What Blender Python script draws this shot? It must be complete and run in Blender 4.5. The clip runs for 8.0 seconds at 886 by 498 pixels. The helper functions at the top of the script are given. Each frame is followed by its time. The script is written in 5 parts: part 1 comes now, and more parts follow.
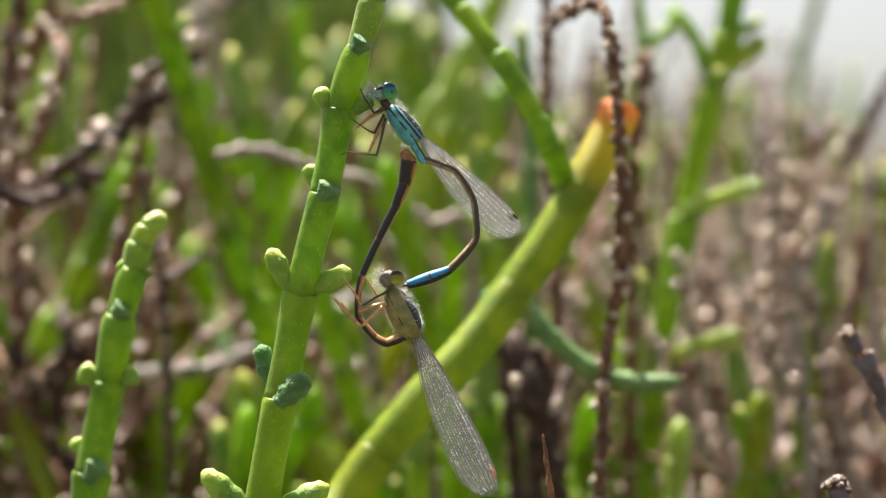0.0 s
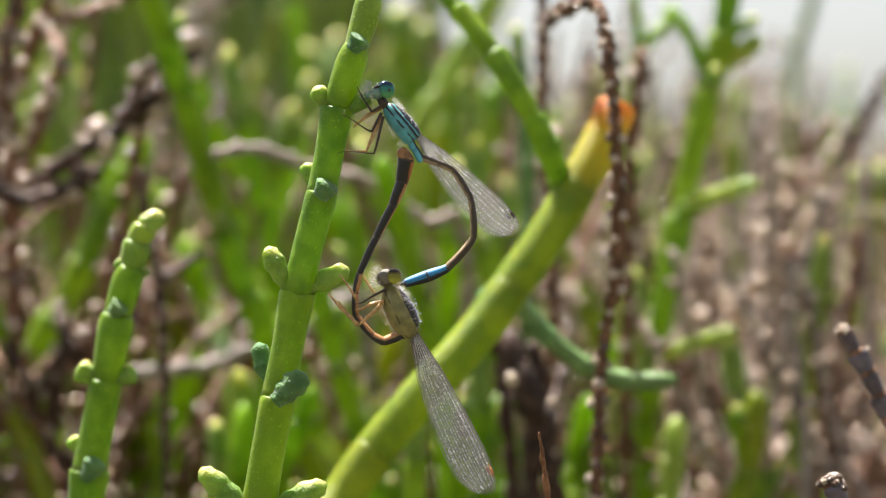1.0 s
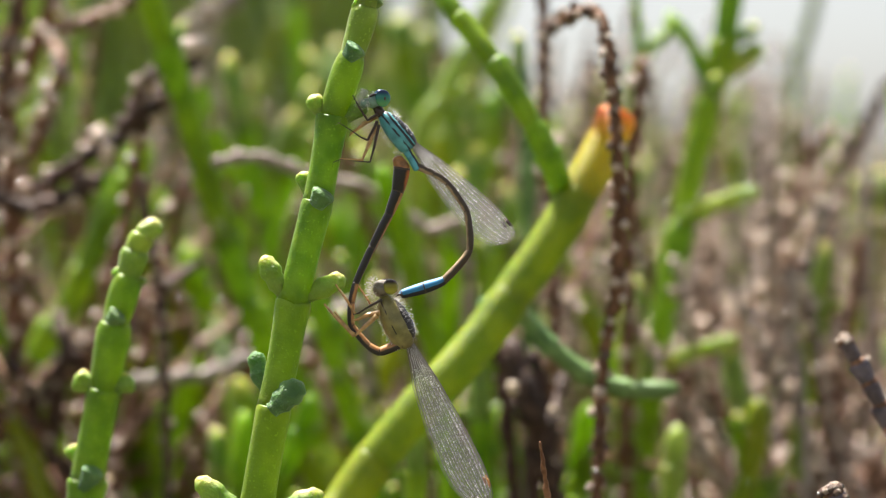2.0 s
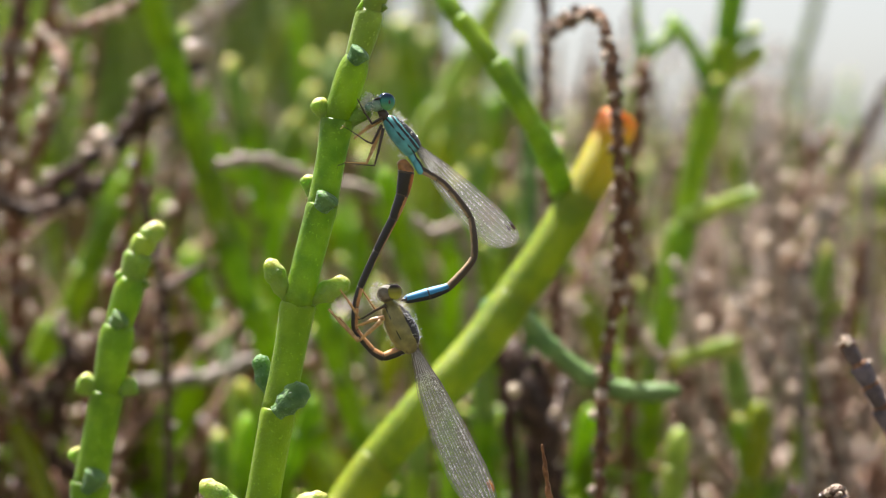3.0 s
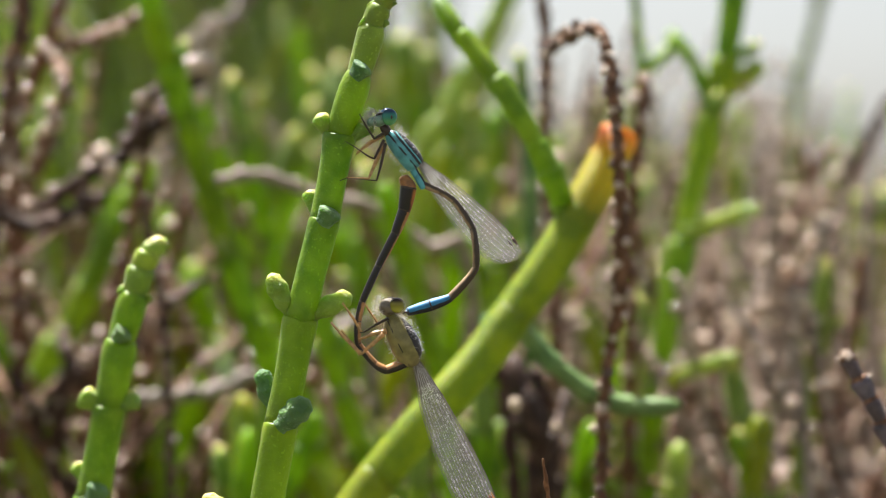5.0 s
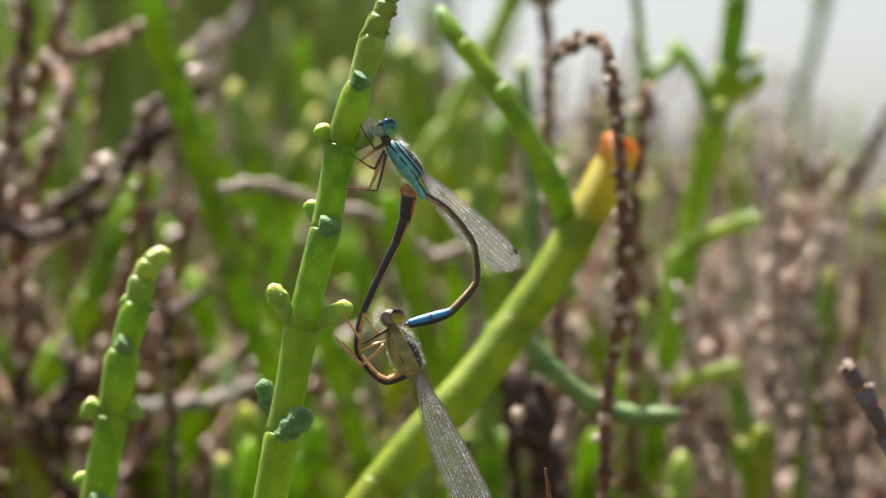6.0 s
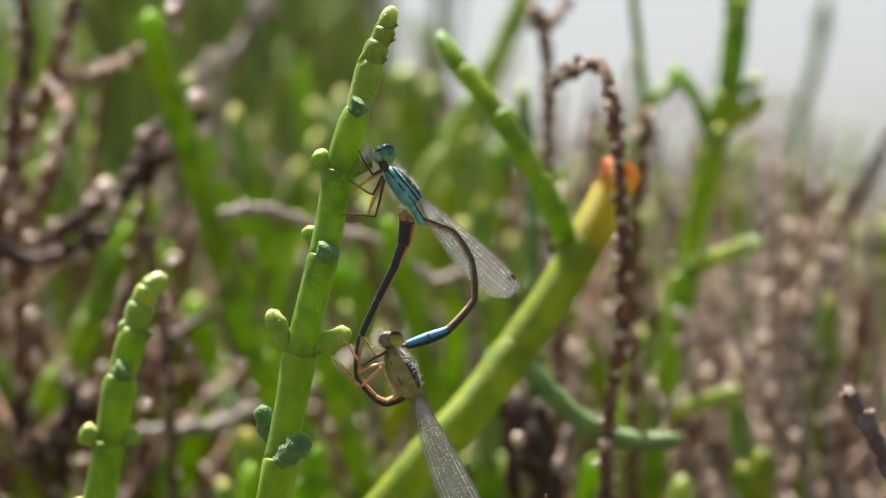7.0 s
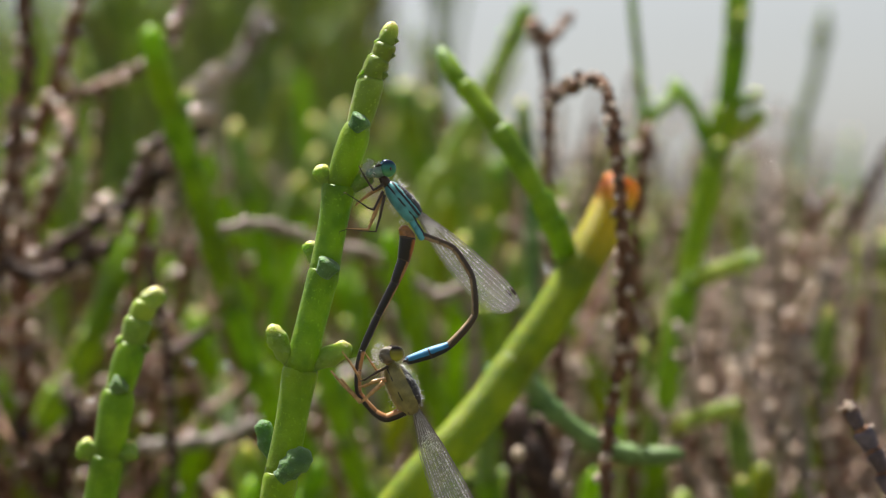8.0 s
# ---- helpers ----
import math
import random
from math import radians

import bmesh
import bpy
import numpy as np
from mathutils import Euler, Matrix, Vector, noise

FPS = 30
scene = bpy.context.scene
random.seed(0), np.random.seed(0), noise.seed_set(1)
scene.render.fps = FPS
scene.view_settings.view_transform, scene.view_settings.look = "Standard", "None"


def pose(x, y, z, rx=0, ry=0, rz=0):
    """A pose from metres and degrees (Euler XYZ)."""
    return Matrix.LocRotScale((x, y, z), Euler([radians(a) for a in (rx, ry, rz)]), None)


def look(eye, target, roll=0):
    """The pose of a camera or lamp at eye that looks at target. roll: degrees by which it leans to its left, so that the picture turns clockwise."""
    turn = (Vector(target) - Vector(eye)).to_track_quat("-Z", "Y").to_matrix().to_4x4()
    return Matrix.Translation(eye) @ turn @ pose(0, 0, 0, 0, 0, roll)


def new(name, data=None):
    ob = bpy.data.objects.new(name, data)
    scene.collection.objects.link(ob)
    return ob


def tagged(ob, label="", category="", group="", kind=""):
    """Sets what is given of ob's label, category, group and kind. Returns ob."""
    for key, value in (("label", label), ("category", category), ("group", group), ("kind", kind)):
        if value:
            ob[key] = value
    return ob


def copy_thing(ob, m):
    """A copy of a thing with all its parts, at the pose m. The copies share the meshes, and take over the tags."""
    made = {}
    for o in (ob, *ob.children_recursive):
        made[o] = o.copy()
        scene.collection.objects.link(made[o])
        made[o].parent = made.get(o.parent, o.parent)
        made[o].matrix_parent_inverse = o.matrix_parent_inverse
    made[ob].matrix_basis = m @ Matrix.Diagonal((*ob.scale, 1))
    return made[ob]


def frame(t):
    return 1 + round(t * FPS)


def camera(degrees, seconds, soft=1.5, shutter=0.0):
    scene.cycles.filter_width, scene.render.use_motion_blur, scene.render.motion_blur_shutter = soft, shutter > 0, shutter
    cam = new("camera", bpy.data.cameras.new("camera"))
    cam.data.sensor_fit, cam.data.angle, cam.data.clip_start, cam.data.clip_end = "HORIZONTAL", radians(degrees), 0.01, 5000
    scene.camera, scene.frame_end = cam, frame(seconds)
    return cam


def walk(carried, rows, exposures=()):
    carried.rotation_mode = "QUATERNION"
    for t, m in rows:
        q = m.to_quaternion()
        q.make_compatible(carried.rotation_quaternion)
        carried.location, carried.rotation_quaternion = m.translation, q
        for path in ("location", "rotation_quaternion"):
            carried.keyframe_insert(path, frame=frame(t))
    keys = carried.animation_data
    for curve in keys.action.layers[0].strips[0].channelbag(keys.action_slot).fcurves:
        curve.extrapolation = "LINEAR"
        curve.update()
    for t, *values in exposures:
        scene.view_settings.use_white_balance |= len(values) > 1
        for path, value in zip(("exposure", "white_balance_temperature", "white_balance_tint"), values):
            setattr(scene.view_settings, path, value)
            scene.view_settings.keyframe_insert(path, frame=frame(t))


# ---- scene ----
cam = camera(20, 8.0, soft=1.2)
# a close-up lens with a wide stop: only the pair and their stem are sharp
cam.data.dof.use_dof = True
cam.data.dof.focus_distance = 0.279
cam.data.dof.aperture_fstop = 21.0
EXPOSURE = 1.97
PATH = [
    (0.0, pose(0.00000, 0.00000, 0.40000, 88.200, 0.000, 0.000)),
    (0.5, pose(-0.00009, -0.00025, 0.40018, 88.245, 0.011, -0.100)),
    (1.0, pose(-0.00001, -0.00048, 0.39990, 88.182, 0.032, -0.089)),
    (1.5, pose(0.00005, -0.00004, 0.40017, 88.239, 0.020, -0.068)),
    (1.7, pose(0.00003, -0.00010, 0.40018, 88.329, 0.024, -0.068)),
    (2.8, pose(-0.00006, -0.00058, 0.40030, 88.309, 0.052, -0.053)),
    (3.0, pose(-0.00009, -0.00066, 0.40032, 88.373, 0.057, -0.040)),
    (3.5, pose(-0.00023, -0.00148, 0.40044, 88.488, 0.100, -0.014)),
    (4.0, pose(-0.00024, -0.00135, 0.40049, 88.640, 0.034, -0.046)),
    (4.5, pose(-0.00015, -0.00124, 0.40031, 88.712, 0.080, -0.041)),
    (4.7, pose(-0.00015, -0.00128, 0.40033, 88.667, 0.083, -0.041)),
    (5.8, pose(-0.00014, -0.00172, 0.40047, 88.883, 0.110, 0.023)),
    (6.0, pose(-0.00013, -0.00176, 0.40049, 88.909, 0.113, 0.029)),
    (6.5, pose(-0.00021, -0.00129, 0.40081, 89.115, 0.121, 0.020)),
    (7.0, pose(-0.00020, -0.00202, 0.40090, 89.417, 0.149, 0.025)),
    (7.5, pose(-0.00001, -0.00203, 0.40111, 89.475, 0.114, 0.051)),
    (8.0, pose(-0.00031, -0.00266, 0.40114, 89.715, 0.162, 0.017)),
]
walk(cam, PATH, [(0.0, EXPOSURE), (3.0, EXPOSURE - 0.02), (4.5, EXPOSURE - 0.08), (6.0, EXPOSURE - 0.12), (7.0, EXPOSURE - 0.23), (7.5, EXPOSURE - 0.29), (8.0, EXPOSURE - 0.47)])

# lean of the two near stems in the wind, in degrees about their roots, and the flex of the pair
TIMES = [0.0, 0.5, 1.0, 1.5, 1.7, 2.8, 3.0, 3.5, 4.0, 4.5, 4.7, 5.8, 6.0, 6.5, 7.0, 7.5, 8.0]
SWAY_MAIN = [0.000, 0.023, 0.025, -0.041, -0.086, -0.060, -0.032, -0.008, -0.004, -0.123, -0.010, -0.006, -0.052, -0.087, -0.105, 0.008, -0.112]
SWAY_SIDE = [-0.000, 0.064, 0.017, -0.045, -0.060, -0.050, -0.039, 0.050, -0.143, -0.067, -0.020, -0.010, -0.024, -0.070, -0.103, 0.005, -0.202]
FLEX = [0.0, 0.0, 0.05, 0.42, 0.50, 0.90, 1.0, 0.22, 0.15, 0.25, 0.35, 0.90, 1.0, 0.28, 0.0, 0.05, 0.12]
ROOT_MAIN = (-0.0337, 0.28, 0.12)
ROOT_SIDE = (-0.0473, 0.31, 0.12)

# ---- light ----
SUN_EL, SUN_AZ = 66, -34
world = bpy.data.worlds.new("sky")
scene.world = world
world.use_nodes = True
wn = world.node_tree.nodes
sky = wn.new("ShaderNodeTexSky")
sky.sky_type = "NISHITA"
sky.sun_disc = False
sky.sun_elevation = radians(SUN_EL)
sky.sun_rotation = radians(SUN_AZ)
sky.air_density = 1.0
sky.dust_density = 1.6
sky.ozone_density = 1.0
wn["Background"].inputs[1].default_value = 0.05
haze = wn.new("ShaderNodeHueSaturation")
haze.inputs["Saturation"].default_value = 0.30
haze.inputs["Value"].default_value = 0.83
world.node_tree.links.new(sky.outputs[0], haze.inputs["Color"])
world.node_tree.links.new(haze.outputs[0], wn["Background"].inputs[0])
sun = new("sun", bpy.data.lights.new("sun", "SUN"))
sun.data.energy = 5.0
sun.data.angle = radians(0.6)
sun.data.color = (1.0, 0.96, 0.90)
sd = Vector((math.sin(radians(SUN_AZ)) * math.cos(radians(SUN_EL)),
             math.cos(radians(SUN_AZ)) * math.cos(radians(SUN_EL)), math.sin(radians(SUN_EL))))
sun.matrix_world = look(sd * 5, (0, 0, 0))


# ---- materials ----
def base_mat(name, rough=0.5):
    m = bpy.data.materials.new(name)
    m.use_nodes = True
    nt = m.node_tree
    b = nt.nodes["Principled BSDF"]
    b.inputs["Roughness"].default_value = rough
    return m, nt, b


def node(nt, kind, **kw):
    n = nt.nodes.new(kind)
    for k, v in kw.items():
        n.inputs[k.replace("_", " ")].default_value = v
    return n


def mixed(nt, fac, a, b):
    n = nt.nodes.new("ShaderNodeMix")
    n.data_type = "RGBA"
    for sock, v in ((n.inputs[0], fac), (n.inputs[6], a), (n.inputs[7], b)):
        if isinstance(v, (tuple, float, int)):
            sock.default_value = (*v, 1) if isinstance(v, tuple) else v
        else:
            nt.links.new(v, sock)
    return n.outputs[2]


def ramp(nt, src, lo, hi):
    n = nt.nodes.new("ShaderNodeMapRange")
    n.interpolation_type = "SMOOTHSTEP"
    n.inputs[1].default_value, n.inputs[2].default_value = lo, hi
    nt.links.new(src, n.inputs[0])
    return n.outputs[0]


def coords(nt, which="Object"):
    return nt.nodes.new("ShaderNodeTexCoord").outputs[which]


def noised(nt, vec, scale, detail=3.0):
    n = node(nt, "ShaderNodeTexNoise", Scale=scale, Detail=detail)
    nt.links.new(vec, n.inputs["Vector"])
    return n.outputs[0]


def bumped(nt, b, src, strength, distance):
    n = node(nt, "ShaderNodeBump", Strength=strength, Distance=distance)
    nt.links.new(src, n.inputs["Height"])
    nt.links.new(n.outputs[0], b.inputs["Normal"])


def random_of(nt):
    return nt.nodes.new("ShaderNodeObjectInfo").outputs["Random"]


def green_mat(name, dark, light, tip=None, tip_from=0.45, mid=None, lumpy=0.0, soak=0.35, glow=0.75, rough=0.46, deep=0.0045, gloss=0.45, coat=0.22, sheen=0.03):
    """Juicy salt-marsh stem: mottled green skin over pale flesh that lets light through; tip: colour of the upper end."""
    m, nt, b = base_mat(name, rough)
    co = coords(nt)
    big = ramp(nt, noised(nt, co, 260, 2), 0.35, 0.7)
    col = mixed(nt, big, dark, light)
    dots = ramp(nt, noised(nt, co, 2600, 2), 0.60, 0.74)
    col = mixed(nt, mul(nt, dots, 0.35), col, tuple(min(1, c * 1.7 + 0.02) for c in light))
    col = mixed(nt, mul(nt, random_of(nt), 0.35), col, (light[0] * 1.3, light[1] * 0.95, light[2] * 0.8))
    if tip:
        sep = nt.nodes.new("ShaderNodeSeparateXYZ")
        nt.links.new(coords(nt, "Generated"), sep.inputs[0])
        if mid:
            col = mixed(nt, ramp(nt, sep.outputs[2], 0.0, 0.5), col, mid)
        col = mixed(nt, ramp(nt, sep.outputs[2], tip_from, 1.0), col, tip)
    nt.links.new(col, b.inputs["Base Color"])
    b.inputs["Subsurface Weight"].default_value = glow
    b.inputs["Subsurface Radius"].default_value = (0.7, 1.0, 0.25)
    b.inputs["Subsurface Scale"].default_value = deep
    b.inputs["Specular IOR Level"].default_value = gloss
    b.inputs["Sheen Weight"].default_value = sheen
    b.inputs["Coat Weight"].default_value = coat
    b.inputs["Coat Roughness"].default_value = 0.3
    b.inputs["Sheen Roughness"].default_value = 0.25
    if lumpy:
        bumped(nt, b, noised(nt, co, 1000, 4), lumpy, 0.0010)
    else:
        bumped(nt, b, noised(nt, co, 1800, 4), 0.4, 0.0005)
    # light that soaks right through the flesh
    through_flesh = nt.nodes.new("ShaderNodeBsdfTranslucent")
    bright = nt.nodes.new("ShaderNodeMix")
    bright.data_type, bright.blend_type = "RGBA", "MULTIPLY"
    bright.clamp_result = True
    bright.inputs[0].default_value = 1.0
    bright.inputs[7].default_value = (2.2, 2.2, 1.6, 1)
    nt.links.new(col, bright.inputs[6])
    nt.links.new(bright.outputs[2], through_flesh.inputs[0])
    both = nt.nodes.new("ShaderNodeMixShader")
    both.inputs[0].default_value = soak
    nt.links.new(b.outputs[0], both.inputs[1])
    nt.links.new(through_flesh.outputs[0], both.inputs[2])
    nt.links.new(both.outputs[0], nt.nodes["Material Output"].inputs[0])
    return m


def mul(nt, a, k):
    n = nt.nodes.new("ShaderNodeMath")
    n.operation = "MULTIPLY"
    nt.links.new(a, n.inputs[0])
    n.inputs[1].default_value = k
    return n.outputs[0]


def bark_mat(name, dark, light, rough=0.6, gloss=0.2):
    m, nt, b = base_mat(name, rough)
    b.inputs["Specular IOR Level"].default_value = gloss
    co = coords(nt)
    col = mixed(nt, ramp(nt, noised(nt, co, 420, 4), 0.35, 0.68), dark, light)
    col = mixed(nt, mul(nt, ramp(nt, noised(nt, co, 2200, 2), 0.5, 0.75), 0.5), col, tuple(min(1, c * 1.7) for c in light))
    col = mixed(nt, mul(nt, random_of(nt), 0.4), col, (light[0], light[1] * 0.8, light[2] * 0.65))
    nt.links.new(col, b.inputs["Base Color"])
    bumped(nt, b, noised(nt, co, 1500, 4), 0.7, 0.0006)
    return m


def bract_mat():
    """Dry scales and seed knobs: most dark and glossy, some bleached pale."""
    m, nt, b = base_mat("dry_bract", 0.2)
    b.inputs["Specular IOR Level"].default_value = 0.7
    co = coords(nt)
    either = nt.nodes.new("ShaderNodeMath")
    either.operation = "ADD"
    nt.links.new(nt.nodes.new("ShaderNodeNewGeometry").outputs["Random Per Island"], either.inputs[0])
    nt.links.new(random_of(nt), either.inputs[1])
    lot = nt.nodes.new("ShaderNodeMath")
    lot.operation = "FRACT"
    nt.links.new(either.outputs[0], lot.inputs[0])
    dark = mixed(nt, noised(nt, co, 500, 3), (0.05, 0.030, 0.022), (0.24, 0.15, 0.11))
    pale = mixed(nt, noised(nt, co, 500, 3), (0.48, 0.35, 0.265), (0.86, 0.70, 0.57))
    nt.links.new(mixed(nt, ramp(nt, lot.outputs[0], 0.32, 0.60), dark, pale), b.inputs["Base Color"])
    bumped(nt, b, noised(nt, co, 1500, 4), 0.7, 0.0006)
    return m


GREEN = green_mat("glasswort_green", (0.100, 0.190, 0.007), (0.220, 0.330, 0.017), soak=0.38, deep=0.0022, gloss=0.3)
BRIGHT = green_mat("glasswort_fresh", (0.112, 0.200, 0.006), (0.220, 0.340, 0.014), soak=0.47, deep=0.0022, gloss=0.25, coat=0.05)
STEM = green_mat("glasswort_near", (0.100, 0.195, 0.007), (0.215, 0.330, 0.017), soak=0.38, rough=0.45, deep=0.0012, gloss=0.4, coat=0.12, sheen=0.14)
YOUNG = green_mat("glasswort_young", (0.14, 0.22, 0.020), (0.27, 0.36, 0.055), soak=0.30, rough=0.48, deep=0.0012, gloss=0.45, sheen=0.3)
BUD = green_mat("bud_green", (0.105, 0.195, 0.026), (0.205, 0.310, 0.055), tip=(0.58, 0.50, 0.18), tip_from=0.74, lumpy=0.9, soak=0.24, rough=0.6, glow=0.6, deep=0.003)
BUDBLUE = green_mat("bud_blue_green", (0.075, 0.165, 0.055), (0.17, 0.29, 0.115), lumpy=1.0, soak=0.25, rough=0.6, gloss=0.4, deep=0.0015, coat=0.1, sheen=0.2)
# yellowish tip, its top coloured paler still for the sunlight on it
TIPS = green_mat("stem_tip", (0.14, 0.23, 0.030), (0.27, 0.36, 0.070), tip=(0.62, 0.54, 0.24), tip_from=0.52, lumpy=0.8, soak=0.22, rough=0.55, glow=0.6, deep=0.002, sheen=0.2)
WAXY = green_mat("glasswort_waxy", (0.055, 0.135, 0.035), (0.15, 0.27, 0.085), soak=0.0, rough=0.5, glow=0.0, gloss=0.4, deep=0.0006, coat=0.1, sheen=0.0)
YELLOW = green_mat("glasswort_yellow", (0.14, 0.20, 0.001), (0.235, 0.285, 0.003), rough=0.45, soak=0.32, deep=0.0014, gloss=0.4, coat=0.12)
AMBER = green_mat("glasswort_amber", (0.17, 0.22, 0.003), (0.27, 0.30, 0.005), tip=(0.46, 0.16, 0.040), tip_from=0.60, mid=(0.33, 0.29, 0.004), rough=0.5, soak=0.36, deep=0.0016)
DARKGREEN = green_mat("glasswort_dark", (0.066, 0.120, 0.008), (0.140, 0.205, 0.018), glow=0.4, soak=0.22, gloss=0.25)
PALE = green_mat("glasswort_pale", (0.135, 0.225, 0.035), (0.29, 0.36, 0.085), soak=0.32, deep=0.002)
BARK = bark_mat("dead_twig_bark", (0.020, 0.010, 0.006), (0.20, 0.105, 0.060))
BARKGREY = bark_mat("grey_twig_bark", (0.070, 0.058, 0.052), (0.40, 0.35, 0.32))
BARKTAN = bark_mat("tan_twig_bark", (0.080, 0.056, 0.043), (0.46, 0.345, 0.275))
BRACT = bract_mat()
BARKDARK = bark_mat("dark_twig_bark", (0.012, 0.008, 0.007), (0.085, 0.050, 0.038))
SPIKE = bark_mat("dead_spike_skin", (0.040, 0.033, 0.046), (0.135, 0.108, 0.135), 0.45, 0.4)
SCAR = bark_mat("dead_spike_joint", (0.05, 0.022, 0.012), (0.26, 0.13, 0.06), 0.6, 0.3)


# ---- mesh makers ----
def spline(pts, n):
    """n+1 points evenly along a smooth curve through pts."""
    p = [Vector(q) for q in pts]
    if len(p) == 2:
        return [p[0].lerp(p[1], i / n) for i in range(n + 1)]
    p = [p[0] * 2 - p[1]] + p + [p[-1] * 2 - p[-2]]
    fine = []
    for i in range(1, len(p) - 2):
        for k in range(24):
            t = k / 24
            a, b, c, d = p[i - 1:i + 3]
            fine.append(0.5 * (2 * b + (c - a) * t + (2 * a - 5 * b + 4 * c - d) * t * t + (3 * b - a - 3 * c + d) * t ** 3))
    fine.append(p[-2])
    cum = [0.0]
    for a, b in zip(fine, fine[1:]):
        cum.append(cum[-1] + (b - a).length)
    out, j = [], 0
    for i in range(n + 1):
        s = cum[-1] * i / n
        while j < len(fine) - 2 and cum[j + 1] < s:
            j += 1
        t = (s - cum[j]) / max(1e-9, cum[j + 1] - cum[j])
        out.append(fine[j].lerp(fine[j + 1], min(1, max(0, t))))
    return out


def tube(verts, faces, pts, radii, sides=12, lobe=None, wob=0.0, flat=1.0):
    """Add a closed tube along pts; lobe(i, angle) swells it, wob roughens it."""
    start = len(verts)
    ref = Vector((0, 1, 0))
    for i, p in enumerate(pts):
        t = (pts[min(i + 1, len(pts) - 1)] - pts[max(i - 1, 0)]).normalized()
        u = t.cross(ref)
        if u.length < 0.2:
            u = t.cross(Vector((1, 0, 0)))
        u.normalize()
        v = u.cross(t).normalized()
        for k in range(sides):
            a = 2 * math.pi * k / sides
            r = radii[i]
            if lobe:
                r *= lobe(i, a)
            if wob:
                r *= 1 + random.uniform(-wob, wob)
            verts.append(p + (u * math.cos(a) + v * (math.sin(a) * flat)) * r)
    n = len(pts)
    for i in range(n - 1):
        for k in range(sides):
            a, b = start + i * sides + k, start + i * sides + (k + 1) % sides
            faces.append((a, b, b + sides, a + sides))
    faces.append(tuple(start + k for k in reversed(range(sides))))
    faces.append(tuple(start + (n - 1) * sides + k for k in range(sides)))


def mesh_of(name, verts, faces, material, smooth=True):
    me = bpy.data.meshes.new(name)
    me.from_pydata([tuple(v) for v in verts], [], faces)
    me.update()
    if smooth:
        me.polygons.foreach_set("use_smooth", [True] * len(me.polygons))
    me.materials.append(material)
    return me


def hang(name, me, parent, label="", kind="", m=None):
    """Link a mesh as one part under a thing or a part."""
    ob = new(name, me)
    ob.parent = parent
    if m is not None:
        ob.matrix_basis = m
    return tagged(ob, label, "", "", kind)


def thing(name, at, label, category, group="", kind=""):
    e = new(name)
    e.empty_display_size = 0.005
    e.location = at
    return tagged(e, label, category, group, kind)


SEG = [(0.0, 0.78), (0.04, 0.82), (0.15, 0.865), (0.35, 0.90), (0.58, 0.94), (0.75, 0.99), (0.86, 1.05), (0.92, 1.07), (0.955, 1.04), (0.98, 0.96), (0.993, 0.84), (1.0, 0.60)]
FUSED = [(0.0, 0.97), (0.08, 0.945), (0.25, 0.925), (0.45, 0.93), (0.65, 0.955), (0.80, 0.99), (0.90, 1.035), (0.95, 1.045), (0.985, 1.02), (1.0, 0.97)]
BULGE = [(0.0, 0.86), (0.08, 0.88), (0.25, 0.95), (0.5, 1.03), (0.72, 1.08), (0.86, 1.06), (0.94, 0.99), (1.0, 0.90)]
TIP = [(0.0, 0.80), (0.15, 0.92), (0.40, 0.98), (0.65, 0.92), (0.82, 0.78), (0.93, 0.52), (1.0, 0.16)]


def between(profile, u):
    for (a, ra), (b, rb) in zip(profile, profile[1:]):
        if u <= b:
            return ra + (rb - ra) * (u - a) / (b - a)
    return profile[-1][1]


def segment_mesh(pts, r0, r1, turn, profile, material, sides=18, lump=0.07, relief=1.0):
    """One internode along pts, with two shoulder lobes at its upper rim."""
    n = len(pts) - 1
    us = [u for u, _ in profile]
    L = []
    for u in us:
        f = u * n
        j = min(int(f), n - 1)
        L.append(pts[j].lerp(pts[j + 1], f - j))
    run = sum((b - a).length for a, b in zip(pts, pts[1:]))
    relief = relief if profile is SEG else 1.0
    calm = 0.28 if run < 2.6 * r0 and profile is SEG and relief <= 1 else relief
    radii = [(r0 + (r1 - r0) * u) * (0.96 + (k - 0.96) * calm) for u, k in profile]

    def lobe(i, a):
        w = max(0.0, us[i] - 0.6) / 0.4
        return 1 + lump * w * math.cos(2 * (a - turn)) + 0.012 * math.sin(3 * a + turn * 5 + us[i] * 4)
    verts, faces = [], []
    tube(verts, faces, L, radii, sides, lobe)
    return mesh_of("segment", verts, faces, material)


def bud_mesh(base, way, length, r, material, lumps=2, sides=12):
    """A stubby side shoot with a rounded, slightly ringed tip."""
    way = Vector(way).normalized()
    n = 11
    pts, radii = [], []
    for i in range(n):
        u = i / (n - 1)
        pts.append(Vector(base) + way * length * u + Vector((0, 0, 1)) * length * 0.02 * u * u)
        k = 0.62 + 0.38 * min(1, u / 0.45)
        if u > 0.72:
            k *= math.sqrt(max(0.0, 1 - ((u - 0.72) / 0.285) ** 2))
        k *= 1 + 0.12 * math.cos(u * lumps * 2 * math.pi + 0.6)
        radii.append(r * max(k, 0.12))
    verts, faces = [], []
    tube(verts, faces, pts, radii, sides, lambda i, a: 1 + 0.05 * math.sin(3 * a + i * 0.3))
    return mesh_of("bud", verts, faces, material)


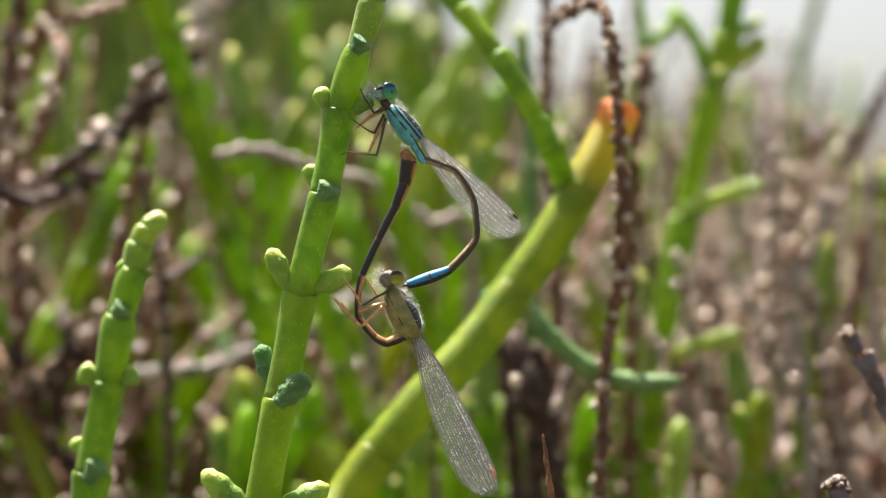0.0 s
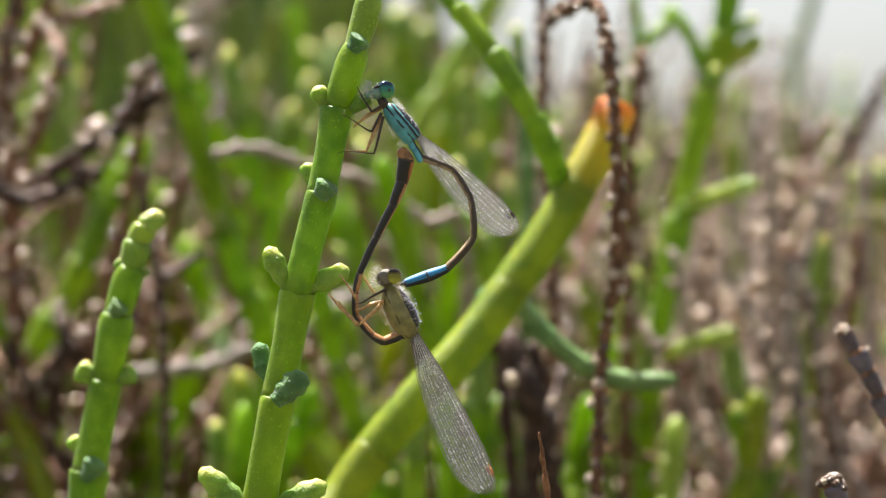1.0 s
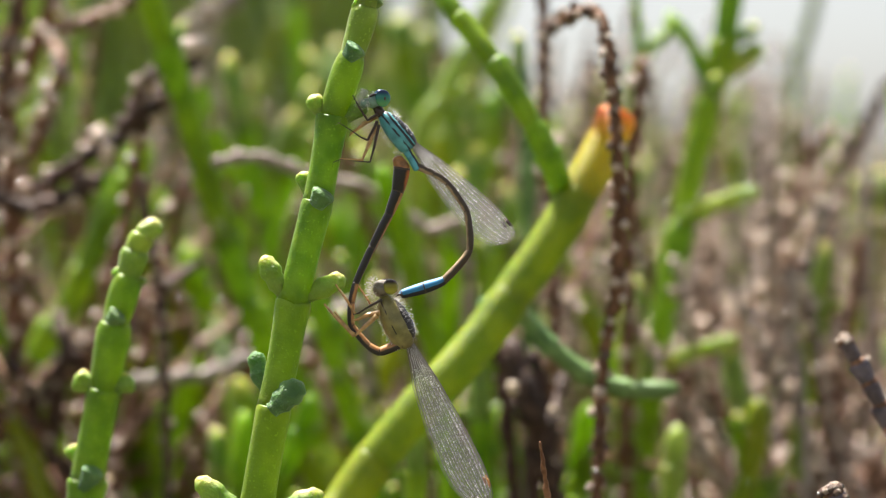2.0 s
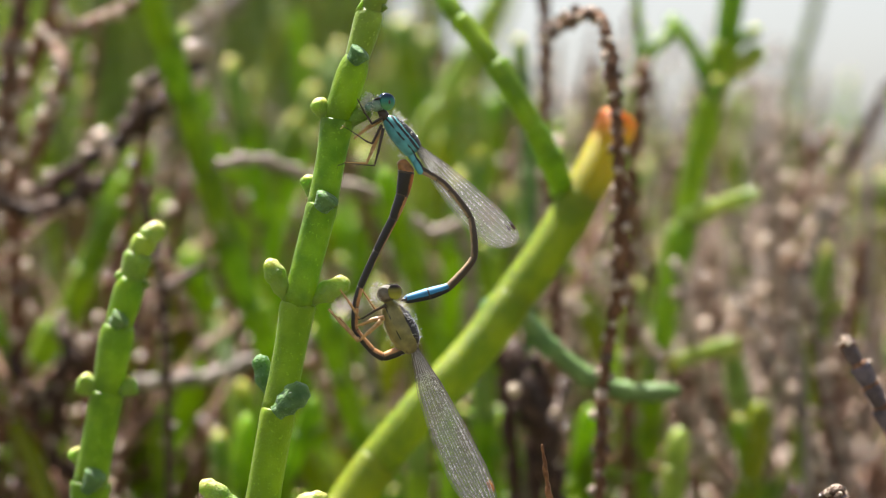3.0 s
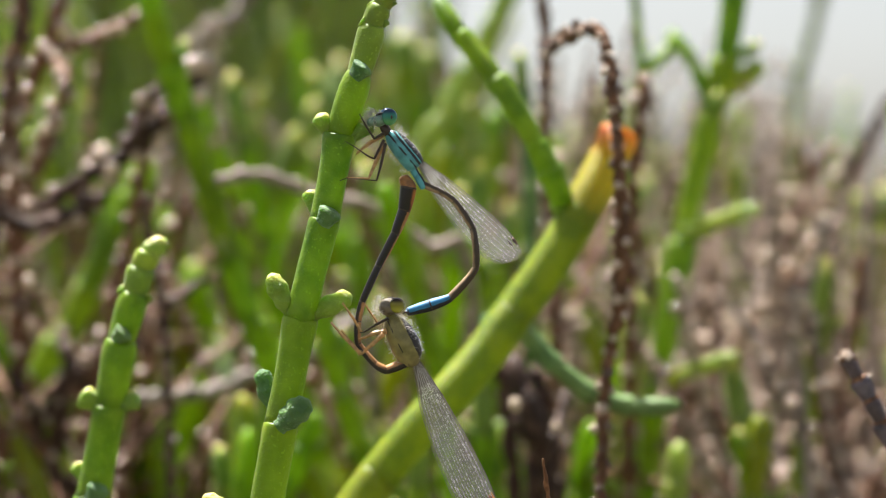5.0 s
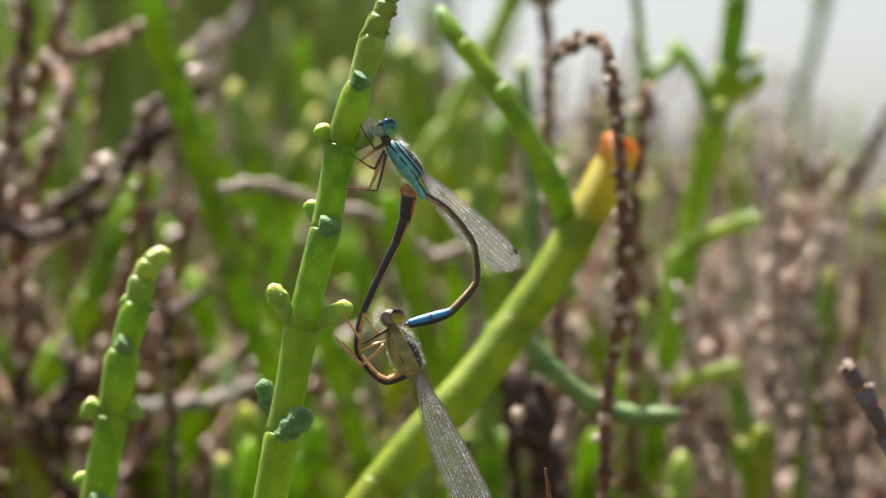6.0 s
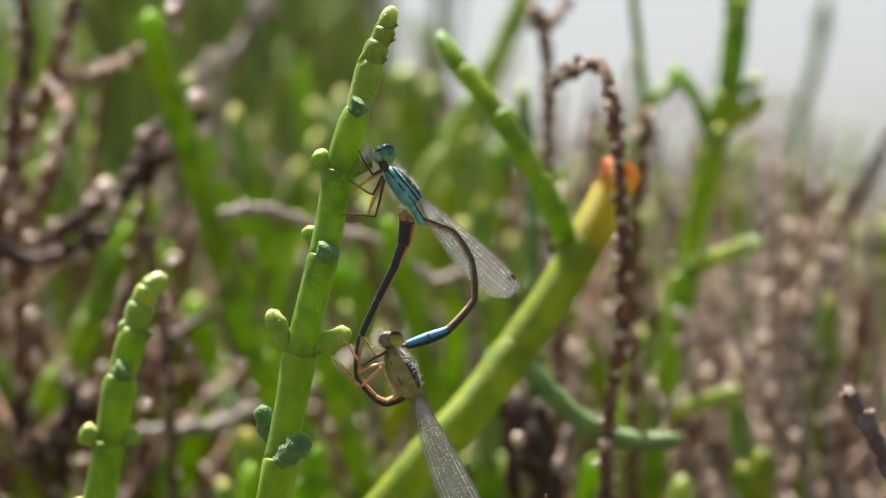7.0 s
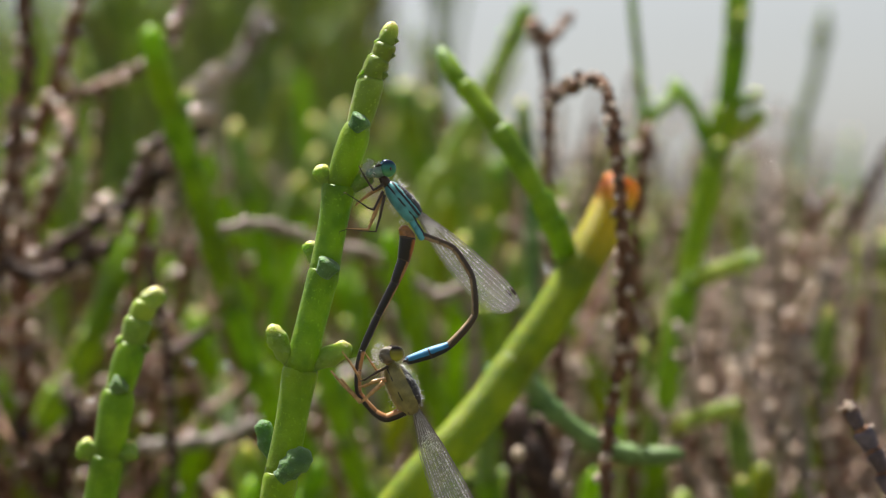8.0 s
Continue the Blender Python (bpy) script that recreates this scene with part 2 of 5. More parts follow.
def glasswort(name, label, pts, nodes, r0, r1, material, group="", sides=14, buds=0.5, tip_mat=None, bud_len=1.6, seed=1, tip=True, bud_mat=None, relief=1.0):
    """A jointed succulent stem through pts (root first). nodes: length of a segment, or the segments' ends, as points or as parts of the whole."""
    rng = random.Random(seed)
    root = Vector(pts[0])
    e = thing(name, root, label, "plant", group)
    res = 600
    line = [p - root for p in spline(pts, res)]
    step = sum((b - a).length for a, b in zip(line, line[1:])) / res
    if isinstance(nodes, float):
        back, u, ln = [], 1.0, nodes * 0.55
        while u > 0:
            back.append(u)
            low = (line[int(u * res)] + root).z < 0.30
            u -= ln * (3.5 if low else 1.0) / (step * res)
            ln = min(nodes, ln * 1.25)
        if len(back) > 1 and back[-1] * res * step < nodes:
            back.pop()
        nodes = back[::-1]
    elif len(nodes[0:1]) and not isinstance(nodes[0], float):
        marks = [min(range(res + 1), key=lambda k: (line[k] + root - Vector(q)).length) / res for q in nodes]
        nodes = [marks[0] * 0.4, marks[0] * 0.75] + marks
    prev = 0.0
    for i, u in enumerate(nodes):
        a, b = max(0, int(prev * res) - 1), int(u * res)
        last = i == len(nodes) - 1
        ra, rb = r0 + (r1 - r0) * prev, r0 + (r1 - r0) * u
        turn = 0 if i % 2 else math.pi / 2
        mat = tip_mat if last and tip_mat else material
        seg = hang("segment", segment_mesh(line[a:b + 1], ra, rb, turn, TIP if last and tip else SEG, mat, sides, 0.07 * relief, relief), e)
        if not last and buds:
            t = (line[b] - line[max(0, b - 6)]).normalized()
            side = t.cross(Vector((0, 1, 0))).normalized()
            front = side.cross(t)
            for s in (-1, 1):
                if rng.random() < buds:
                    w = (side if i % 2 else front) * s
                    hang("bud", bud_mesh(line[b] + w * rb * 0.55 - t * rb * 0.2, w * 0.75 + t * 0.8, rb * bud_len * rng.uniform(0.7, 1.3), rb * 0.46, bud_mat or BUD), e)
        prev = u
    return e


def knob_meshes():
    """Dry bracts and seed knobs, a few shapes that all dead twigs share."""
    rng = random.Random(3)
    out = {}
    for mat in (BARK, BARKGREY, BARKDARK, BARKTAN):
        out[mat.name] = []
        for k in range(4):
            verts, faces = [], []
            ln = rng.uniform(1.5, 2.6)
            pts = [Vector((0.15 * math.sin(i), 0.1 * math.cos(2 * i), ln * i / 4)) for i in range(5)]
            tube(verts, faces, pts, [0.55, 0.95, 1.05, 0.8, 0.25], 7, None, 0.14)
            out[mat.name].append(mesh_of("knob", verts, faces, BRACT if mat != BARKDARK or k < 2 else mat))
    return out


KNOBS = knob_meshes()


def twig_mesh(line, r0, r1, bead, rng, material, sides=9):
    """A dead woody shoot, beaded all along. Returns the mesh and its radii."""
    verts, faces = [], []
    n = len(line) - 1
    radii = []
    for i in range(n + 1):
        u = i / n
        r = r0 + (r1 - r0) * u
        radii.append(r * (0.62 + 0.38 * abs(math.sin(math.pi * i / bead)) + rng.uniform(-0.07, 0.07)))
    radii[-1] *= 0.4
    tube(verts, faces, line, radii, sides, None, 0.06)
    return verts, faces, radii


def knob_places(line, radii, bead, rng, knob, ground_z, gaps, paired=False):
    i, turn = bead, 0.0
    while i < len(line) - 1:
        t = (line[i] - line[i - 1]).normalized()
        a = rng.uniform(0, 6.28)
        w = t.cross(Vector((math.cos(a), math.sin(a), 0.3))).normalized()
        if line[i].z + ground_z < 0.30:
            i += bead
            continue
        if paired:
            # seed scales in opposite pairs, each pair a quarter turn from the last
            turn += 1.57 + rng.uniform(-0.3, 0.3)
            u = t.orthogonal().normalized()
            v = t.cross(u)
            for s in (0.0, math.pi):
                if rng.random() < 0.12:
                    continue
                w = u * math.cos(turn + s) + v * math.sin(turn + s)
                r = radii[i] * rng.uniform(0.7, 1.15) * knob
                way = (w + t * rng.uniform(0.5, 1.1)).normalized()
                yield Matrix.Translation(line[i] + w * radii[i] * 0.85) @ way.to_track_quat("Z", "Y").to_matrix().to_4x4() @ Matrix.Diagonal((r, r, r * 0.72, 1)), rng.randrange(4)
            i += bead
            continue
        r = radii[i] * rng.uniform(0.55, 1.0) * knob
        way = (w + t * 0.6).normalized()
        m = Matrix.Translation(line[i] + w * radii[i] * 0.55) @ way.to_track_quat("Z", "Y").to_matrix().to_4x4() @ Matrix.Diagonal((r, r, r, 1))
        yield m, rng.randrange(4)
        i += max(1, int(bead * rng.uniform(*gaps)))


def twig(name, label, shoots, material, group="", seed=1, bead=5, knob=1.0, loose=True, paired=False):
    """A dead twig; shoots: (points, radius at the root, radius at the tip). loose: each knob is a part, else they are one with the shoot."""
    rng = random.Random(seed)
    root = Vector(shoots[0][0][0])
    e = thing(name, root, label, "dead twig", group)
    for pts, r0, r1 in shoots:
        length = sum((Vector(b) - Vector(a)).length for a, b in zip(pts, pts[1:]))
        n = max(8, int(length / (r0 + r1) * 2.2))
        line = [p - root for p in spline(pts, n)]
        for q in line[1:]:
            q += Vector((rng.uniform(-1, 1), rng.uniform(-1, 1), rng.uniform(-1, 1))) * (r0 + r1) * 0.10
        verts, faces, radii = twig_mesh(line, r0, r1, bead, rng, material)
        bare = len(faces)
        places = list(knob_places(line, radii, bead, rng, knob, root.z, (0.35, 0.9) if loose else (0.6, 1.5), paired)) if knob else []
        if not loose:
            for m, k in places:
                me = KNOBS[material.name][k]
                base = len(verts)
                verts.extend(m @ v.co for v in me.vertices)
                faces.extend(tuple(base + i for i in p.vertices) for p in me.polygons)
        wood = len(faces) if loose else bare
        me = mesh_of("shoot", verts, faces, material)
        me.materials.append(BRACT)
        me.polygons.foreach_set("material_index", [int(i >= wood) for i in range(len(faces))])
        shoot = hang("shoot", me, e)
        if loose:
            for m, k in places:
                hang("knob", KNOBS[material.name][k], shoot, "", "", m)
    return e


def spike(label, pts, r0, r1, step, group, seed):
    """A dead flower spike: stacked cup-shaped bracts with brown joints, and a ragged pale tip."""
    rng = random.Random(seed)
    root = Vector(pts[0])
    e = thing("dead_spike", root, label, "dead plant", group)
    length = sum((Vector(b) - Vector(a)).length for a, b in zip(pts, pts[1:]))
    n = int(length / step)
    line = [p - root for p in spline(pts, n)]
    low = next(i for i, p in enumerate(line) if p.z + root.z > 0.33)
    verts, faces = [], []
    tube(verts, faces, line[:low + 2], [r0 * 0.8] * (low + 2), 10, None, 0.05)
    hang("stalk", mesh_of("stalk", verts, faces, SPIKE), e)
    for i in range(low, n):
        a, d = line[i], line[i + 1] - line[i]
        r = (r0 + (r1 - r0) * i / n) * (0.82 if i == n - 1 else 1.0)
        turn = math.pi / 2 * (i % 2)
        verts, faces = [], []
        prof = ((-0.10, 0.62), (0.05, 0.80), (0.35, 0.93), (0.70, 1.06), (0.88, 1.12), (0.97, 1.0), (1.0, 0.72))
        tube(verts, faces, [a + d * u for u, _ in prof], [r * k for _, k in prof], 16, lambda j, g: 1 + 0.13 * math.cos(2 * (g - turn)) * prof[j][0], 0.035)
        cup = hang("bract", mesh_of("bract", verts, faces, SPIKE), e)
        verts, faces = [], []
        tube(verts, faces, [a + d * 0.90, a + d * 1.01, a + d * 1.12], [r * 0.95, r * 0.98, r * 0.80], 12, None, 0.10)
        hang("joint", mesh_of("joint", verts, faces, SCAR), cup, "brown joint")
        for s in (-1, 1):
            w = Vector((math.cos(turn), math.sin(turn), 0.25)) * s
            w.z = 0.25
            k = r * rng.uniform(0.20, 0.34)
            hang("scale", KNOBS["dead_twig_bark"][rng.randrange(4)], cup, "", "", Matrix.Translation(a + d * 0.9 + w * r * 0.95) @ Matrix.Diagonal((k, k, k, 1)))
    for j in range(20):
        g, u = j * 2.4, math.sqrt((j + 0.5) / 20)
        w = Vector((math.cos(g) * u * 0.85, math.sin(g) * u * 0.85, 0.55 - 0.85 * u * u)) * r1
        k = r1 * rng.uniform(0.20, 0.32)
        hang("dry_scale", KNOBS["dead_twig_bark"][j % 4], e, "bleached dry scale", "", Matrix.Translation(line[-1] + w) @ Euler((rng.uniform(-0.8, 0.8), rng.uniform(-0.8, 0.8), g)).to_matrix().to_4x4() @ Matrix.Diagonal((k, k, k * 0.8, 1)))
    return e


# ---- ground and distance ----
def ground_mat():
    m, nt, b = base_mat("salt_mud", 0.9)
    co = nt.nodes.new("ShaderNodeNewGeometry").outputs["Position"]
    col = mixed(nt, ramp(nt, noised(nt, co, 3, 5), 0.35, 0.7), (0.045, 0.034, 0.023), (0.11, 0.088, 0.062))
    col = mixed(nt, ramp(nt, noised(nt, co, 0.6, 3), 0.45, 0.65), col, (0.06, 0.08, 0.03))
    nt.links.new(col, b.inputs["Base Color"])
    bumped(nt, b, noised(nt, co, 60, 5), 0.6, 0.01)
    return m


def ground():
    me = bpy.data.meshes.new("ground")
    ys = [-40, -6, -2] + [-1 + 0.12 * i for i in range(34)] + [4, 6, 10, 20, 50, 150, 600, 3000]
    xs = [-3000, -300, -40, -8, -3] + [-1.5 + 0.15 * i for i in range(21)] + [3, 8, 40, 300, 3000]
    vs = [(x, y, 0.012 * noise.noise((x * 4, y * 4, 0)) if abs(x) < 3 and -2 < y < 6 else 0) for y in ys for x in xs]
    w = len(xs)
    me.from_pydata(vs, [], [(j * w + i, j * w + i + 1, (j + 1) * w + i + 1, (j + 1) * w + i) for j in range(len(ys) - 1) for i in range(w - 1)])
    me.materials.append(ground_mat())
    tagged(new("ground", me), "pale brown salt-marsh mud between the plants", "ground", "", "structure")


ground()


# ---- the near stem with the pair ----
def main_stem():
    """Upright green stem with decussate buds; its root is the pivot of its sway."""
    root = Vector(ROOT_MAIN)
    e = thing("glasswort", root, "fresh green jointed glasswort stem the damselflies cling to", "plant")
    knots = [
        ((-0.02529, 0.2800, 0.33672), 0.00233), ((-0.02203, 0.2800, 0.35042), 0.00227), ((-0.02035, 0.2800, 0.36186), 0.00214), ((-0.01818, 0.2800, 0.37446), 0.00198), ((-0.01595, 0.2800, 0.38628), 0.00186),
        ((-0.01322, 0.2800, 0.39731), 0.00179), ((-0.01151, 0.2800, 0.40687), 0.00173), ((-0.00930, 0.2800, 0.41365), 0.00157),
        ((-0.00779, 0.2800, 0.41904), 0.00139), ((-0.00684, 0.2800, 0.42117), 0.00126), ((-0.00615, 0.2800, 0.42280), 0.00113), ((-0.00521, 0.2800, 0.42524), 0.00094)]
    down = Vector(knots[0][0])
    low = [(Vector((root.x - 0.012, root.y, 0.0)), 0.0027), (Vector((root.x - 0.004, root.y, 0.12)), 0.0026), (down.lerp(Vector((root.x, root.y, 0.2)), 0.4), 0.0025)]
    low.sort(key=lambda k: k[0].z)
    knots = low + [(Vector(p), r) for p, r in knots]
    for i in range(len(knots) - 1):
        a, b = knots[i], knots[i + 1]
        t = (b[0] - a[0]).normalized()
        pts = [a[0] - t * a[1] * 0.15 - root, a[0].lerp(b[0], 0.5) - root, b[0] - root]
        pts[1] += Vector((0.00008 * (-1) ** i, 0, 0))
        last = i == len(knots) - 2
        hang("segment", segment_mesh(pts, a[1] * 1.0, b[1], math.pi / 2 * (i % 2), TIP if last else FUSED if i < len(knots) - 6 else BULGE, TIPS if last else STEM if i < len(knots) - 5 else YOUNG, 28, 0.05), e)

    def bud(at, to, r, mat, lumps=2, depth=0.0, label=""):
        a, b = Vector((at[0], 0.28 + depth, at[2])), Vector((to[0], 0.28 + depth * 1.3, to[2]))
        hang("bud", bud_mesh(a - root, b - a, (b - a).length, r, mat, lumps, 18), e, label)
    # pairs seen from the side
    bud((-0.01220, 0.2800, 0.40637), (-0.01396, 0.2800, 0.40907), 0.00098, BUD, 1)
    bud((-0.01082, 0.2800, 0.40612), (-0.00780, 0.2800, 0.40813), 0.00098, BUD, 1)
    bud((-0.01689, 0.2800, 0.38660), (-0.01934, 0.2800, 0.39114), 0.00117, BUD, 3)
    bud((-0.01488, 0.2800, 0.38647), (-0.01021, 0.2800, 0.38874), 0.00117, BUD, 2)
    bud((-0.02174, 0.2800, 0.36205), (-0.02692, 0.2800, 0.36623), 0.00132, BUD, 3)
    bud((-0.01890, 0.2800, 0.36167), (-0.01276, 0.2800, 0.36458), 0.00132, BUD, 3)
    bud((-0.00842, 0.2800, 0.41923), (-0.00904, 0.2800, 0.41966), 0.00082, BUD, 1)
    bud((-0.00703, 0.2800, 0.41891), (-0.00641, 0.2800, 0.41979), 0.00082, BUD, 1)
    bud((-0.00754, 0.2800, 0.42104), (-0.00791, 0.2800, 0.42167), 0.00072, BUD, 1)
    bud((-0.00590, 0.2800, 0.42129), (-0.00559, 0.2800, 0.42186), 0.00072, BUD, 1)
    bud((-0.00672, 0.2800, 0.42280), (-0.00703, 0.2800, 0.42336), 0.00060, BUD, 1)
    bud((-0.00546, 0.2800, 0.42292), (-0.00508, 0.2800, 0.42348), 0.00060, BUD, 1)
    # pairs that face the lens or stand behind
    bud((-0.01335, 0.2800, 0.39681), (-0.01221, 0.2800, 0.39844), 0.00132, BUDBLUE, 1, -0.0016, "blue-green bud with a dry brown tip")
    bud((-0.01435, 0.2800, 0.39819), (-0.01504, 0.2800, 0.40058), 0.00088, BUD, 1, 0.0014)
    bud((-0.01831, 0.2800, 0.37409), (-0.01489, 0.2800, 0.37712), 0.00145, BUDBLUE, 3, -0.0017, "blue-green ringed bud")
    bud((-0.01893, 0.2800, 0.37548), (-0.02056, 0.2800, 0.38028), 0.00113, BUDBLUE, 2, 0.0016)
    bud((-0.00980, 0.2800, 0.41315), (-0.00855, 0.2800, 0.41453), 0.00120, BUDBLUE, 1, -0.0013)
    return e


def side_stem():
    root = Vector(ROOT_SIDE)
    e = thing("glasswort", root, "shorter green glasswort stem with small round buds", "plant")
    knots = [((root.x - 0.002, 0.31, 0.0), 0.0026), ((root.x, 0.31, 0.10), 0.0026), ((root.x + 0.0015, 0.31, 0.21), 0.0025), ((-0.04613, 0.3100, 0.34053), 0.00244), ((-0.04454, 0.3100, 0.35215), 0.00237),
             ((-0.04344, 0.3100, 0.36261), 0.00230), ((-0.04136, 0.3100, 0.37383), 0.00209), ((-0.03986, 0.3100, 0.38209), 0.00195), ((-0.03817, 0.3100, 0.38795), 0.00174), ((-0.03732, 0.3100, 0.39103), 0.00160), ((-0.03633, 0.3100, 0.39298), 0.00146), ((-0.03465, 0.3100, 0.39423), 0.00129)]
    knots = [(Vector(p), r) for p, r in knots]
    for i in range(len(knots) - 1):
        a, b = knots[i], knots[i + 1]
        t = (b[0] - a[0]).normalized()
        pts = [a[0] - t * a[1] * 0.2 - root, a[0].lerp(b[0], 0.5) - root, b[0] + t * (b[1] * 0.4 if i == len(knots) - 2 else 0) - root]
        last = i == len(knots) - 2
        hang("segment", segment_mesh(pts, a[1] * 1.0, b[1], math.pi / 2 * (i % 2), TIP if last else FUSED if i < len(knots) - 6 else BULGE, TIPS if last else STEM if i < len(knots) - 4 else YOUNG, 24, 0.06), e)

    def bud(at, to, r, mat, lumps=1, depth=0.0):
        a, b = Vector((at[0], 0.31 + depth, at[2])), Vector((to[0], 0.31 + depth * 1.3, to[2]))
        hang("bud", bud_mesh(a - root, b - a, (b - a).length, r, mat, lumps, 16), e)
    bud((-0.04220, 0.3100, 0.37383), (-0.04499, 0.3100, 0.37530), 0.00146, BUD)
    bud((-0.04039, 0.3100, 0.37383), (-0.03759, 0.3100, 0.37481), 0.00132, BUD)
    bud((-0.03879, 0.3100, 0.38767), (-0.03991, 0.3100, 0.38879), 0.00084, BUD)
    bud((-0.03712, 0.3100, 0.38656), (-0.03628, 0.3100, 0.38767), 0.00070, BUD)
    bud((-0.04035, 0.3100, 0.38223), (-0.03895, 0.3100, 0.38334), 0.00125, BUDBLUE, 1, -0.0015)
    bud((-0.04448, 0.3100, 0.36444), (-0.04573, 0.3100, 0.36668), 0.00105, BUD, 1, 0.001)
    bud((-0.04379, 0.3100, 0.36163), (-0.04210, 0.3100, 0.36430), 0.00139, BUDBLUE, 1, -0.0015)
    return e


stem_main = main_stem()
stem_side = side_stem()
# ---- the damselflies ----
def two_tone(name, under, over, edge, sign=-1, rough=0.35, line=None, soft=0.00008, streak=None, dash=0.48):
    """Chitin with a dark band on the back. edge: metres from the axis at which it begins; line: a thin dark streak (from, to)."""
    m, nt, b = base_mat(name, rough)
    co = coords(nt)
    sep = nt.nodes.new("ShaderNodeSeparateXYZ")
    nt.links.new(co, sep.inputs[0])
    wob = nt.nodes.new("ShaderNodeMath")
    wob.operation = "MULTIPLY_ADD"
    nt.links.new(noised(nt, co, 1400, 3), wob.inputs[0])
    wob.inputs[1].default_value = 0.00025
    along = mul(nt, sep.outputs[0], sign)
    nt.links.new(along, wob.inputs[2])
    light = mixed(nt, ramp(nt, noised(nt, co, 900, 3), 0.35, 0.7), under, tuple(c * 0.62 for c in under))
    col = mixed(nt, ramp(nt, wob.outputs[0], edge, edge + soft), light, over)
    if streak:
        hump = nt.nodes.new("ShaderNodeMapRange")
        hump.interpolation_type = "SMOOTHSTEP"
        for k, v in zip((1, 2, 3, 4), (streak - 0.00006, streak, 0.0, 1.0)):
            hump.inputs[k].default_value = v
        nt.links.new(wob.outputs[0], hump.inputs[0])
        fall = ramp(nt, wob.outputs[0], streak + 0.00008, streak + 0.00014)
        band = nt.nodes.new("ShaderNodeMath")
        band.operation = "SUBTRACT"
        nt.links.new(hump.outputs[0], band.inputs[0])
        nt.links.new(fall, band.inputs[1])
        col = mixed(nt, band.outputs[0], col, under)
    if line:
        n1, n2 = ramp(nt, wob.outputs[0], line[0], line[0] + 0.00005), ramp(nt, wob.outputs[0], line[1], line[1] + 0.00005)
        d = nt.nodes.new("ShaderNodeMath")
        d.operation = "SUBTRACT"
        nt.links.new(n1, d.inputs[0])
        nt.links.new(n2, d.inputs[1])
        part_way = nt.nodes.new("ShaderNodeMath")
        part_way.operation = "MULTIPLY"
        nt.links.new(d.outputs[0], part_way.inputs[0])
        nt.links.new(ramp(nt, noised(nt, co, 800, 1), dash, dash + 0.06), part_way.inputs[1])
        col = mixed(nt, part_way.outputs[0], col, over)
    nt.links.new(col, b.inputs["Base Color"])
    b.inputs["Subsurface Weight"].default_value = 0.25
    b.inputs["Subsurface Radius"].default_value = (1.0, 0.8, 0.6)
    b.inputs["Subsurface Scale"].default_value = 0.0006
    bumped(nt, b, noised(nt, co, 5200, 2), 0.35, 0.00006)
    return m


def plain_chitin(name, col, rough=0.35, glow=0.3):
    m, nt, b = base_mat(name, rough)
    co = coords(nt)
    nt.links.new(mixed(nt, ramp(nt, noised(nt, co, 1600, 3), 0.35, 0.7), col, tuple(c * 0.55 for c in col)), b.inputs["Base Color"])
    b.inputs["Subsurface Weight"].default_value = glow
    b.inputs["Subsurface Radius"].default_value = (1, 0.8, 0.5)
    b.inputs["Subsurface Scale"].default_value = 0.0004
    return m


def eye_mat(name, low, mid, top):
    m, nt, b = base_mat(name, 0.16)
    b.inputs["Specular IOR Level"].default_value = 0.3
    sep = nt.nodes.new("ShaderNodeSeparateXYZ")
    nt.links.new(coords(nt, "Generated"), sep.inputs[0])
    c = mixed(nt, ramp(nt, sep.outputs[2], 0.15, 0.55), low, mid)
    c = mixed(nt, ramp(nt, sep.outputs[2], 0.55, 0.85), c, top)
    nt.links.new(c, b.inputs["Base Color"])
    vor = node(nt, "ShaderNodeTexVoronoi", Scale=14000)
    nt.links.new(coords(nt), vor.inputs["Vector"])
    bumped(nt, b, vor.outputs[0], 0.12, 0.00002)
    return m


def membrane_mat(name, tone, lo, hi):
    """Clear wing skin: mostly see-through, with a crinkled gloss and a little milkiness."""
    m, nt, b = base_mat(name, 0.22)
    b.inputs["Base Color"].default_value = (tone * 1.6, tone * 1.5, tone * 1.52, 1)
    co = coords(nt)
    cells = node(nt, "ShaderNodeTexVoronoi", Scale=2300)
    nt.links.new(co, cells.inputs["Vector"])
    bumped(nt, b, cells.outputs[0], 0.9, 0.0003)
    tl = nt.nodes.new("ShaderNodeBsdfTranslucent")
    tl.inputs[0].default_value = (tone, tone * 0.92, tone * 0.97, 1)
    a = nt.nodes.new("ShaderNodeMixShader")
    a.inputs[0].default_value = 0.55
    nt.links.new(b.outputs[0], a.inputs[1])
    nt.links.new(tl.outputs[0], a.inputs[2])
    tr = nt.nodes.new("ShaderNodeBsdfTransparent")
    mx = nt.nodes.new("ShaderNodeMixShader")
    k = nt.nodes.new("ShaderNodeMapRange")
    k.inputs[3].default_value, k.inputs[4].default_value = lo, hi
    nt.links.new(noised(nt, co, 1500, 2), k.inputs[0])
    nt.links.new(k.outputs[0], mx.inputs[0])
    nt.links.new(tr.outputs[0], mx.inputs[1])
    nt.links.new(a.outputs[0], mx.inputs[2])
    nt.links.new(mx.outputs[0], nt.nodes["Material Output"].inputs[0])
    return m


